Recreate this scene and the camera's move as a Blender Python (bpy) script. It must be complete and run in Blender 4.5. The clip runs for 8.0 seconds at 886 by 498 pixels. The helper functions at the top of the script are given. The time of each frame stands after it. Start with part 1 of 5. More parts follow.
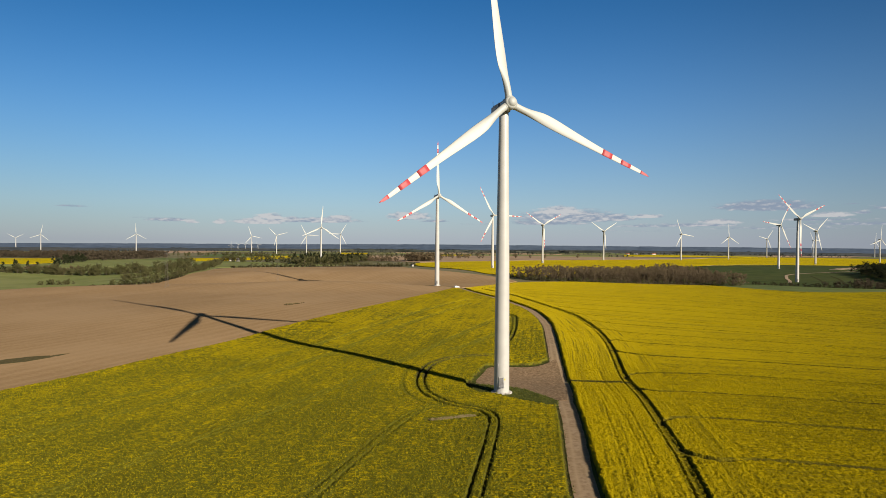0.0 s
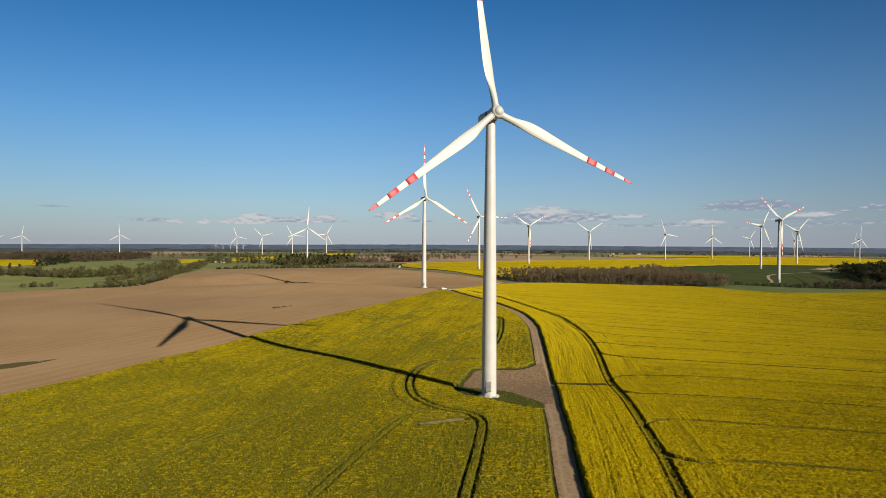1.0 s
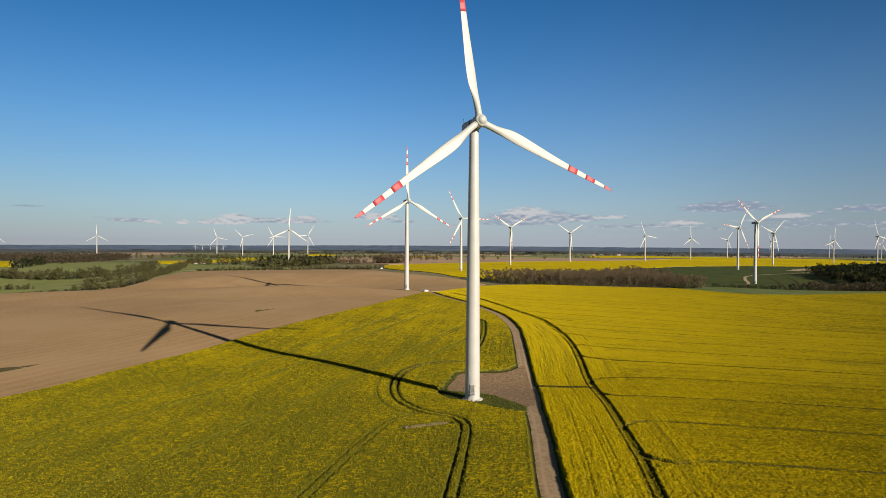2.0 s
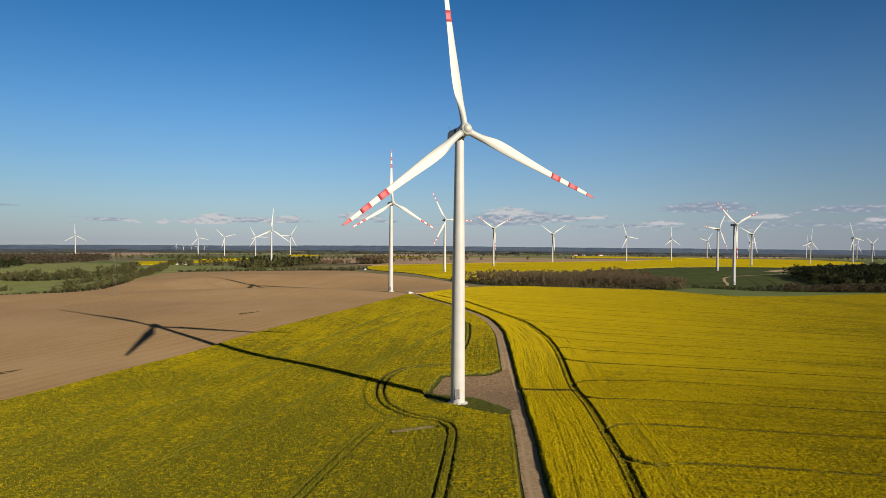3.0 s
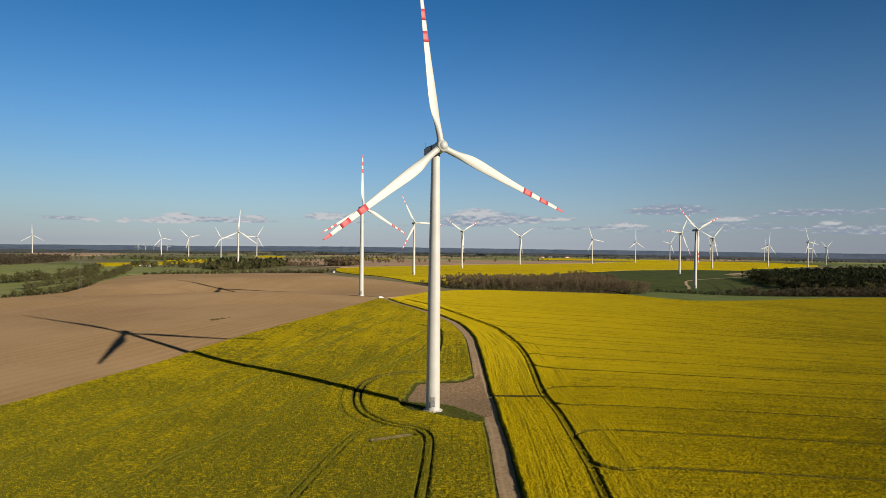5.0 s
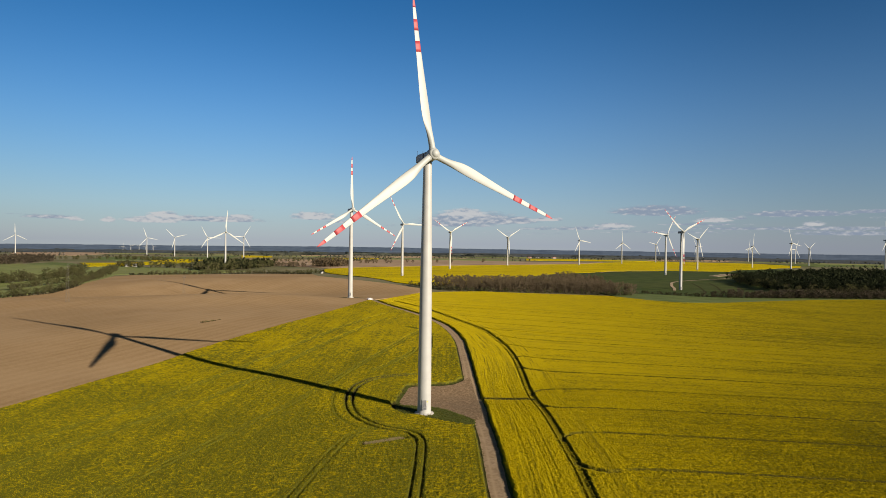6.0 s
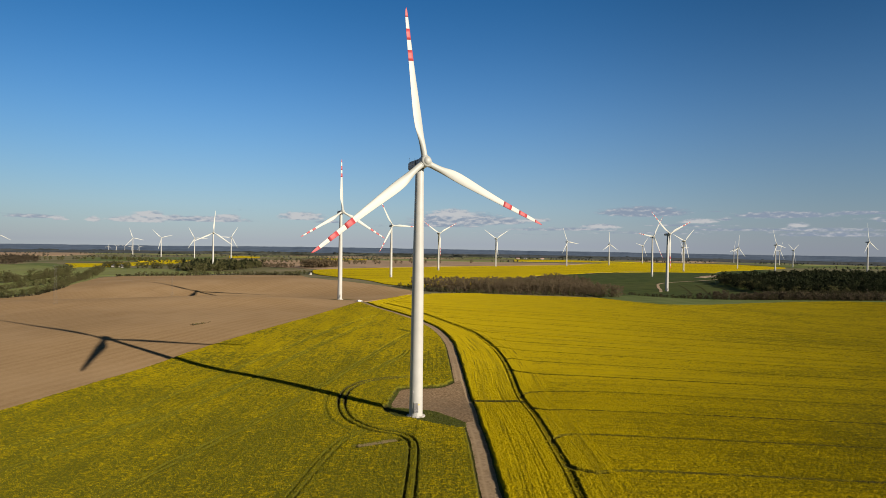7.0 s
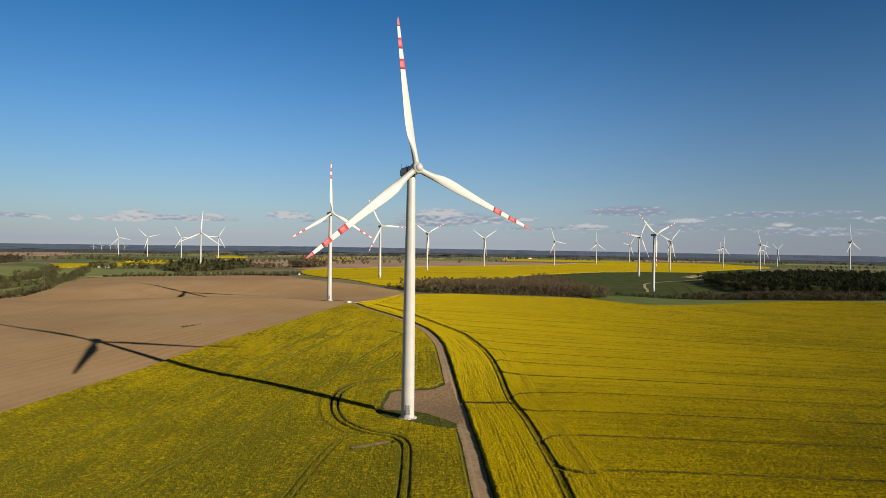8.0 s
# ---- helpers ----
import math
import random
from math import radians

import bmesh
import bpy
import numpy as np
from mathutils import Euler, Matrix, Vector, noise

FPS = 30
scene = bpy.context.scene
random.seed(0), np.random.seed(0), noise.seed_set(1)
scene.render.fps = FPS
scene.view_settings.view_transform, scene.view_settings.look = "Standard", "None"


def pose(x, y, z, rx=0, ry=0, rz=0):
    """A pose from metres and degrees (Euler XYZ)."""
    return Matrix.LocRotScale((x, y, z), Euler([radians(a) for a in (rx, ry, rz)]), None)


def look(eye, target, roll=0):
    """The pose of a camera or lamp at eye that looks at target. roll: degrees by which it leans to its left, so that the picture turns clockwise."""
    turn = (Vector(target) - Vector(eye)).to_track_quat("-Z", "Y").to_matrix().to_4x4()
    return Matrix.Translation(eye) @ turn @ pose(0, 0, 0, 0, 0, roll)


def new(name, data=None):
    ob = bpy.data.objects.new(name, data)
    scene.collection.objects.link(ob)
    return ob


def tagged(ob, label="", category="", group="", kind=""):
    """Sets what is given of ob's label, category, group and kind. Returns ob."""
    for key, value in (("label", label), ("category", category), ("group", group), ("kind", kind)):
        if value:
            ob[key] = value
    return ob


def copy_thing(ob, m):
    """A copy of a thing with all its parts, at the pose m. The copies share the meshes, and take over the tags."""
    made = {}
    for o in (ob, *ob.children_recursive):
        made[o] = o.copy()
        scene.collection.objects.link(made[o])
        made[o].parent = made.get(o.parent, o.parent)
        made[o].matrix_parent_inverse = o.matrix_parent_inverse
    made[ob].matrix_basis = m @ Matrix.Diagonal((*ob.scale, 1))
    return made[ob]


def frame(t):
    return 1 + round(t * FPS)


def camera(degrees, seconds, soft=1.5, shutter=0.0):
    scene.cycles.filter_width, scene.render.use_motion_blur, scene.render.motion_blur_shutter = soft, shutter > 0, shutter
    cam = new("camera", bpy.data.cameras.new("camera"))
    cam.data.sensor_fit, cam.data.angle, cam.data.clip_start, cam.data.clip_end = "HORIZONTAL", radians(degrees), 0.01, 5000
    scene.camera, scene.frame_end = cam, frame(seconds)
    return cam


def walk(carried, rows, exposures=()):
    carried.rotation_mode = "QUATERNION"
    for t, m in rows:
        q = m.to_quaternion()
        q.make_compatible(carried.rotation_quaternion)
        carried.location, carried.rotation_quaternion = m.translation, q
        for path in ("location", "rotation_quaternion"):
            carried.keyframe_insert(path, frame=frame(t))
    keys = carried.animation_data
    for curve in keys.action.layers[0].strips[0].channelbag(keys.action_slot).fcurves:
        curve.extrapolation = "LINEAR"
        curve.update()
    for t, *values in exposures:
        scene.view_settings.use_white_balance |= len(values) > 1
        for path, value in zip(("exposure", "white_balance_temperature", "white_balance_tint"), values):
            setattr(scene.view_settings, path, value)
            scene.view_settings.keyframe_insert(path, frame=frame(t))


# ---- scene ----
cam = camera(69.6, 8.0, soft=0.6)
PATH = [
    (0, (-16.563, -169.432, 40.216), (-16.555, -167.433, 40.193), 0.4),
    (0.5, (-16.812, -171.067, 41.196), (-16.784, -169.067, 41.174), 0.3),
    (1, (-17.083, -172.245, 41.97), (-17.032, -170.245, 41.947), 0.3),
    (1.5, (-17.49, -173.765, 42.686), (-17.41, -171.767, 42.665), 0.3),
    (3, (-18.807, -178.029, 45.194), (-18.646, -176.036, 45.174), 0.4),
    (3.5, (-19.505, -179.768, 46.154), (-19.317, -177.776, 46.136), 0.4),
    (4, (-20.254, -181.418, 46.996), (-20.04, -179.429, 46.977), 0.5),
    (4.5, (-21.016, -182.518, 47.782), (-20.777, -180.532, 47.764), 0.6),
    (6, (-23.531, -187.167, 50.396), (-23.23, -185.19, 50.38), 0.8),
    (6.5, (-24.324, -188.873, 51.212), (-24.006, -186.898, 51.195), 0.9),
    (7, (-25.125, -190.307, 51.926), (-24.787, -188.336, 51.912), 0.9),
    (7.5, (-25.89, -191.729, 52.727), (-25.534, -189.762, 52.712), 0.9),
    (8, (-26.729, -193.808, 53.688), (-26.354, -191.843, 53.672), 0.9),
]
from mathutils.geometry import delaunay_2d_cdt

walk(cam, [(t, look(eye, target, roll)) for t, eye, target, roll in PATH], [(0.0, 0.60), (8.0, 0.54)])

# ---- light: a low sun behind the camera's right shoulder, a clear sky with small clouds over the horizon ----
SUN_TO = Vector((135.7, -149.0, 73.0)).normalized()
SUN_EL = math.asin(SUN_TO.z)
SUN_AZ = math.atan2(SUN_TO.x, SUN_TO.y)
sun_data = bpy.data.lights.new("sun", "SUN")
sun_data.energy, sun_data.angle, sun_data.color = 5.0, radians(0.53), (1.0, 0.868, 0.72)
sun = new("sun", sun_data)
sun.matrix_world = look((0, 0, 300), Vector((0, 0, 300)) - SUN_TO)


def node(tree, kind, **inputs):
    n = tree.nodes.new(kind)
    for key, value in inputs.items():
        slot = n.inputs[int(key[1:])] if key[0] == "i" and key[1:].isdigit() else n.inputs[key]
        if isinstance(value, bpy.types.NodeSocket):
            tree.links.new(value, slot)
        else:
            slot.default_value = value
    return n


def calc(tree, op, a, b=0.0, c=0.0):
    n = tree.nodes.new("ShaderNodeMath")
    n.operation = op
    for k, value in enumerate((a, b, c)):
        if isinstance(value, bpy.types.NodeSocket):
            tree.links.new(value, n.inputs[k])
        else:
            n.inputs[k].default_value = value
    return n.outputs[0]


def blend(tree, fac, a, b):
    n = tree.nodes.new("ShaderNodeMix")
    n.data_type = "RGBA"
    for slot, value in ((n.inputs[0], fac), (n.inputs[6], a), (n.inputs[7], b)):
        if isinstance(value, bpy.types.NodeSocket):
            tree.links.new(value, slot)
        else:
            slot.default_value = value if isinstance(value, float) else (*value, 1.0)[:4]
    return n.outputs[2]


def steps(tree, value, low, high):
    n = tree.nodes.new("ShaderNodeMapRange")
    n.interpolation_type = "SMOOTHSTEP"
    tree.links.new(value, n.inputs[0])
    n.inputs[1].default_value, n.inputs[2].default_value = low, high
    return n.outputs[0]


world = bpy.data.worlds.new("world")
scene.world = world
world.use_nodes = True
wt = world.node_tree
wt.nodes.clear()
sky = node(wt, "ShaderNodeTexSky")
sky.sky_type, sky.sun_disc, sky.sun_elevation, sky.sun_rotation = "NISHITA", False, SUN_EL, SUN_AZ
sky.altitude, sky.air_density, sky.dust_density, sky.ozone_density = 100.0, 1.0, 0.0, 4.0
way = node(wt, "ShaderNodeTexCoord").outputs["Generated"]
xyz = node(wt, "ShaderNodeSeparateXYZ", i0=way)
az = calc(wt, "MULTIPLY", calc(wt, "ARCTAN2", xyz.outputs[0], xyz.outputs[1]), 57.2958)
el = calc(wt, "MULTIPLY", calc(wt, "ARCSINE", xyz.outputs[2]), 57.2958)
flat = node(wt, "ShaderNodeCombineXYZ", i0=calc(wt, "MULTIPLY", az, 0.9), i1=calc(wt, "MULTIPLY", el, 2.6))
puff = node(wt, "ShaderNodeTexNoise", Vector=flat.outputs[0], Scale=1.5, Detail=6.0, Roughness=0.6).outputs[0]
# small clouds: azimuth and elevation of their middle, half width, half height (degrees), density, how white they are
CLOUDS = [
    (-22.9, 1.7, 1.83, 0.18, 0.8, 0.25), (-21.3, 1.58, 0.56, 0.2, 0.9, 0.8), (-19.1, 1.6, 0.56, 0.25, 0.95, 0.9), (-24, 1.83, 3.05, 0.1, 0.55, 0.2), (-15.8, 1.7, 2.13, 0.3, 1, 0.75), (-15, 2.14, 1.32, 0.3, 1, 0.95),
    (-13.5, 1.86, 1.52, 0.25, 1, 0.5), (-10.4, 1.85, 2.79, 0.25, 1, 0.45), (-9, 2.08, 1.12, 0.25, 1, 0.7), (-2.8, 2.33, 1.83, 0.41, 1, 0.75), (-3.3, 2.52, 0.71, 0.25, 0.9, 1), (-0.6, 1.88, 1.22, 0.15, 0.8, 0.3),
    (10.6, 2.85, 1.99, 0.45, 1, 0.8), (11.2, 2.35, 3.62, 0.61, 1, 0.35), (9.5, 1.82, 3.51, 0.3, 0.8, 0.25), (14.8, 2.24, 2.22, 0.38, 0.9, 0.4), (17.9, 2.33, 1.34, 0.2, 0.95, 0.75), (23.6, 1.83, 1.56, 0.25, 1, 0.8),
    (21.7, 1.57, 3.35, 0.18, 0.8, 0.35), (27.1, 3.09, 2.9, 0.41, 1, 0.12), (27.3, 3.48, 1.9, 0.15, 0.7, 0.15), (31.6, 2.32, 1.34, 0.25, 1, 0.8), (33.5, 2.46, 0.84, 0.15, 0.8, 0.5), (30.7, 1.95, 3.35, 0.15, 0.7, 0.3),
    (37.7, 2.79, 2.79, 0.25, 1, 0.15), (38.8, 1.98, 0.78, 0.25, 0.9, 0.7), (40, 1.63, 5.03, 0.18, 0.8, 0.3), (34.5, 1.63, 6.15, 0.2, 0.7, 0.25), (42.7, 2.89, 1.9, 0.15, 0.85, 0.15), (41.1, 1.29, 4.47, 0.25, 0.75, 0.3),
    (28, 1.32, 6.71, 0.2, 0.6, 0.3), (3.9, 1.65, 3.56, 0.2, 0.5, 0.3), (-7.8, 2.69, 1.22, 0.1, 0.5, 0.2), (32.8, 3.11, 0.78, 0.08, 0.6, 0.15), (18.5, 1.54, 3.92, 0.25, 0.65, 0.3), (16.5, 1.12, 6.15, 0.25, 0.5, 0.35),
    (-30, 2.6, 1.2, 0.1, 0.7, 0.2), (-46, 2.4, 5, 0.4, 0.8, 0.5), (48, 2.4, 4.4, 0.4, 0.8, 0.4), (55, 2, 6.6, 0.5, 0.8, 0.5), (72, 2.5, 9.9, 0.7, 0.8, 0.5),
    (-70, 2.5, 9, 0.7, 0.8, 0.5),
]
cover, white = None, None
for a, e, w, h, dense, pale in CLOUDS:
    u = calc(wt, "MULTIPLY", calc(wt, "SUBTRACT", az, a), 1 / ((1.3 + 0.4 * (1 - pale)) * w))
    v = calc(wt, "MULTIPLY", calc(wt, "SUBTRACT", el, e - 0.4 * h), 1 / ((1.45 + 0.5 * (1 - pale)) * h))
    # a flat base, a rounded top
    v = calc(wt, "MAXIMUM", v, calc(wt, "MULTIPLY", v, -2.2))
    r2 = calc(wt, "ADD", calc(wt, "MULTIPLY", u, u), calc(wt, "MULTIPLY", v, v))
    blob = calc(wt, "MULTIPLY", calc(wt, "POWER", 2.718, calc(wt, "MULTIPLY", r2, -1.0)), dense)
    glint = calc(wt, "MULTIPLY", blob, pale)
    cover = blob if cover is None else calc(wt, "MAXIMUM", cover, blob)
    white = glint if white is None else calc(wt, "MAXIMUM", white, glint)
mask = steps(wt, calc(wt, "ADD", calc(wt, "MULTIPLY", cover, 0.80), calc(wt, "MULTIPLY", puff, 0.62)), 0.64, 0.92)
mask = calc(wt, "MULTIPLY", mask, 0.85)
above = node(wt, "ShaderNodeCombineXYZ", i0=calc(wt, "MULTIPLY", az, 0.9), i1=calc(wt, "MULTIPLY", calc(wt, "ADD", el, 0.22), 2.6))
higher = node(wt, "ShaderNodeTexNoise", Vector=above.outputs[0], Scale=1.5, Detail=3.0, Roughness=0.5).outputs[0]
# tops catch the sun, bases stay grey
lit = steps(wt, calc(wt, "ADD", calc(wt, "SUBTRACT", puff, higher), calc(wt, "MULTIPLY", white, 0.6)), 0.0, 0.46)
cloud = blend(wt, lit, (4.3, 5.15, 6.8), (9.7, 9.6, 9.8))
veil = calc(wt, "POWER", 2.718, calc(wt, "MULTIPLY", calc(wt, "ABSOLUTE", el), -1 / 8.0))
tone = node(wt, "ShaderNodeHueSaturation", Saturation=1.32, Color=sky.outputs[0])
lift = node(wt, "ShaderNodeVectorMath", i0=tone.outputs[0], i1=(1.50, 1.73, 1.86))
lift.operation = "MULTIPLY"
# upper sky, above the view, dimmed and warmed for darker, less blue shadows
dim_zenith = node(wt, "ShaderNodeVectorMath", i0=sky.outputs[0], i1=(0.55, 0.37, 0.25))
dim_zenith.operation = "MULTIPLY"
air = blend(wt, calc(wt, "MULTIPLY", veil, 0.85), blend(wt, steps(wt, el, 25.0, 46.0), lift.outputs[0], dim_zenith.outputs[0]), (5.5, 6.2, 8.1))
# towards the sun the sky is whiter and dimmer, for less blue fill
sunward = calc(wt, "COSINE", calc(wt, "MULTIPLY", calc(wt, "SUBTRACT", az, math.degrees(SUN_AZ)), 1 / 57.2958))
pale_sky = node(wt, "ShaderNodeVectorMath", i0=sky.outputs[0], i1=(0.95, 0.72, 0.52))
pale_sky.operation = "MULTIPLY"
air = blend(wt, steps(wt, sunward, 0.05, 0.7), air, pale_sky.outputs[0])
# sky dimmed to the right, left and upwards, after a lens's corner falloff
aside = node(wt, "ShaderNodeVectorMath", i0=air, i1=calc(wt, "SUBTRACT", 1.0, calc(wt, "ADD", calc(wt, "ADD", calc(wt, "MULTIPLY", steps(wt, az, 14.0, 46.0), 0.25), calc(wt, "SUBTRACT", 0.18, calc(wt, "MULTIPLY", steps(wt, az, -40.0, -4.0), 0.18))), calc(wt, "MULTIPLY", steps(wt, el, 9.0, 24.0), 0.17))))
aside.operation = "MULTIPLY"
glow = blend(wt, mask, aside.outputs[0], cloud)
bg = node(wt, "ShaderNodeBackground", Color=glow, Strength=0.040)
out = node(wt, "ShaderNodeOutputWorld")
wt.links.new(bg.outputs[0], out.inputs[0])


# ---- materials ----
def surface(name, low, high, scale=1.0, rough=0.85, bump=0.0, bump_scale=None, wide=0.0, wide_tint=(0.5, 0.5, 0.5), wide_scale=0.03,
            island=0.0, spread=(0.35, 0.65), metallic=0.0, each=0.0):
    """Two tones mixed by grain, a broad stain, and a little relief, in metres of the world."""
    m = bpy.data.materials.new(name)
    m.use_nodes = True
    t = m.node_tree
    b = t.nodes["Principled BSDF"]
    where = node(t, "ShaderNodeNewGeometry")
    grain = node(t, "ShaderNodeTexNoise", Vector=where.outputs["Position"], Scale=scale, Detail=5.0, Roughness=0.6).outputs[0]
    fac = steps(t, grain, *spread)
    if island:
        fac = calc(t, "ADD", calc(t, "MULTIPLY", fac, 1 - island), calc(t, "MULTIPLY", where.outputs["Random Per Island"], island))
    if each:
        fac = calc(t, "ADD", calc(t, "MULTIPLY", fac, 1 - each), calc(t, "MULTIPLY", node(t, "ShaderNodeObjectInfo").outputs["Random"], each))
    colour = blend(t, fac, low, high)
    if wide:
        broad = node(t, "ShaderNodeTexNoise", Vector=where.outputs["Position"], Scale=wide_scale, Detail=4.0, Roughness=0.55).outputs[0]
        colour = blend(t, calc(t, "MULTIPLY", steps(t, broad, 0.4, 0.68), wide), colour, wide_tint)
    t.links.new(colour, b.inputs["Base Color"])
    b.inputs["Roughness"].default_value = rough
    b.inputs["Metallic"].default_value = metallic
    b.inputs["Specular IOR Level"].default_value = 0.04 if rough >= 0.85 else 0.5
    if bump:
        relief = node(t, "ShaderNodeTexNoise", Vector=where.outputs["Position"], Scale=bump_scale or scale, Detail=4.0).outputs[0]
        raised = node(t, "ShaderNodeBump", Strength=1.0, Distance=bump, Height=relief)
        t.links.new(raised.outputs[0], b.inputs["Normal"])
    return m


def thin(m, share):
    """Petals and leaves let some of the light through."""
    t = m.node_tree
    b, out_ = t.nodes["Principled BSDF"], t.nodes["Material Output"]
    through_ = node(t, "ShaderNodeBsdfTranslucent", Color=b.inputs["Base Color"].links[0].from_socket)
    both = node(t, "ShaderNodeMixShader", i0=share, i1=b.outputs[0], i2=through_.outputs[0])
    t.links.new(both.outputs[0], out_.inputs[0])
    return m


def crop_surface(name, bloom, bright=1.0, streaks=0.0, grain=0.0, green_low=(0.088, 0.092, 0.009), green_high=(0.155, 0.148, 0.013), matt=0.0):
    """Flowering rape: yellow heads on top, green stems in the hollows, paler and greener stretches over the field."""
    m = bpy.data.materials.new(name)
    m.use_nodes = True
    t = m.node_tree
    b = t.nodes["Principled BSDF"]
    where = node(t, "ShaderNodeNewGeometry").outputs["Position"]
    tips = node(t, "ShaderNodeAttribute")
    tips.attribute_name = "top"
    top = tips.outputs["Fac"]
    fleck = node(t, "ShaderNodeTexNoise", Vector=where, Scale=5.5, Detail=2.0, Roughness=0.75).outputs[0]
    patch = node(t, "ShaderNodeTexNoise", Vector=where, Scale=0.028, Detail=4.0, Roughness=0.6).outputs[0]
    mid = node(t, "ShaderNodeTexNoise", Vector=where, Scale=0.3, Detail=3.0, Roughness=0.6).outputs[0]
    amount = calc(t, "ADD", calc(t, "MULTIPLY", top, 0.6), calc(t, "MULTIPLY", fleck, 1.0))
    amount = calc(t, "ADD", amount, calc(t, "MULTIPLY", patch, 0.6))
    amount = calc(t, "ADD", amount, calc(t, "MULTIPLY", mid, 0.25))
    drawn = node(t, "ShaderNodeMapping", Vector=where)
    drawn.inputs["Scale"].default_value = (0.7, 1.4, 1.0)
    clumps = node(t, "ShaderNodeTexNoise", Vector=drawn.outputs[0], Scale=1.0, Detail=2.0, Roughness=0.6).outputs[0]
    amount = calc(t, "ADD", amount, calc(t, "MULTIPLY", calc(t, "SUBTRACT", clumps, 0.5), 1.6))
    # the grain of the drill rows
    side, run_ = node(t, "ShaderNodeAttribute"), node(t, "ShaderNodeAttribute")
    side.attribute_name, run_.attribute_name = "across", "ran"
    lay = node(t, "ShaderNodeCombineXYZ", i0=side.outputs["Fac"], i1=calc(t, "MULTIPLY", run_.outputs["Fac"], 0.03))
    drill = node(t, "ShaderNodeTexNoise", Vector=lay.outputs[0], Scale=1.05, Detail=3.0, Roughness=0.7).outputs[0]
    amount = calc(t, "ADD", amount, calc(t, "MULTIPLY", calc(t, "SUBTRACT", drill, 0.5), grain))
    if streaks:
        rows = node(t, "ShaderNodeMapping", Vector=where)
        rows.inputs["Rotation"].default_value = (0, 0, radians(-38))
        rows.inputs["Scale"].default_value = (0.05, 1.0, 0.2)
        drilled = node(t, "ShaderNodeTexNoise", Vector=rows.outputs[0], Scale=0.05, Detail=4.0, Roughness=0.65).outputs[0]
        amount = calc(t, "ADD", amount, calc(t, "MULTIPLY", calc(t, "SUBTRACT", drilled, 0.5), streaks * 3))
    fac = steps(t, amount, 1.31 - bloom, 1.79 - bloom)
    green = blend(t, fleck, green_low, green_high)
    gold = blend(t, mid, (0.395 * bright, 0.302 * bright, 0.003), (0.50 * bright, 0.386 * bright, 0.005))
    # bare stems at edges and wheel lines, the shade among them put into their tone
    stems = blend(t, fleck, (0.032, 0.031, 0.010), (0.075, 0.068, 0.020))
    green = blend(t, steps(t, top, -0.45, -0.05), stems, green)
    colour = blend(t, fac, green, gold)
    if grain:
        between = blend(t, mid, (0.115, 0.098, 0.008), (0.17, 0.142, 0.009))
        colour = blend(t, calc(t, "MULTIPLY", steps(t, drill, 0.5, 0.72), 1.0 * min(grain, 0.95)), colour, between)
        broad_lay = node(t, "ShaderNodeCombineXYZ", i0=calc(t, "MULTIPLY", side.outputs["Fac"], 0.2), i1=calc(t, "MULTIPLY", run_.outputs["Fac"], 0.006))
        broad = node(t, "ShaderNodeTexNoise", Vector=broad_lay.outputs[0], Scale=1.0, Detail=4.0, Roughness=0.7).outputs[0]
        colour = blend(t, calc(t, "MULTIPLY", steps(t, broad, 0.5, 0.66), 0.5 * grain), colour, between)
    t.links.new(colour, b.inputs["Base Color"])
    b.inputs["Roughness"].default_value = 0.9
    b.inputs["Diffuse Roughness"].default_value = matt
    b.inputs["Specular IOR Level"].default_value = 0.015
    head = node(t, "ShaderNodeTexNoise", Vector=where, Scale=2.3, Detail=3.0, Roughness=0.65).outputs[0]
    swell = calc(t, "ADD", head, calc(t, "MULTIPLY", drill, 0.8 * grain))
    raised = node(t, "ShaderNodeBump", Strength=1.0, Distance=0.42, Height=swell)
    t.links.new(raised.outputs[0], b.inputs["Normal"])
    return m


FURROW = 65


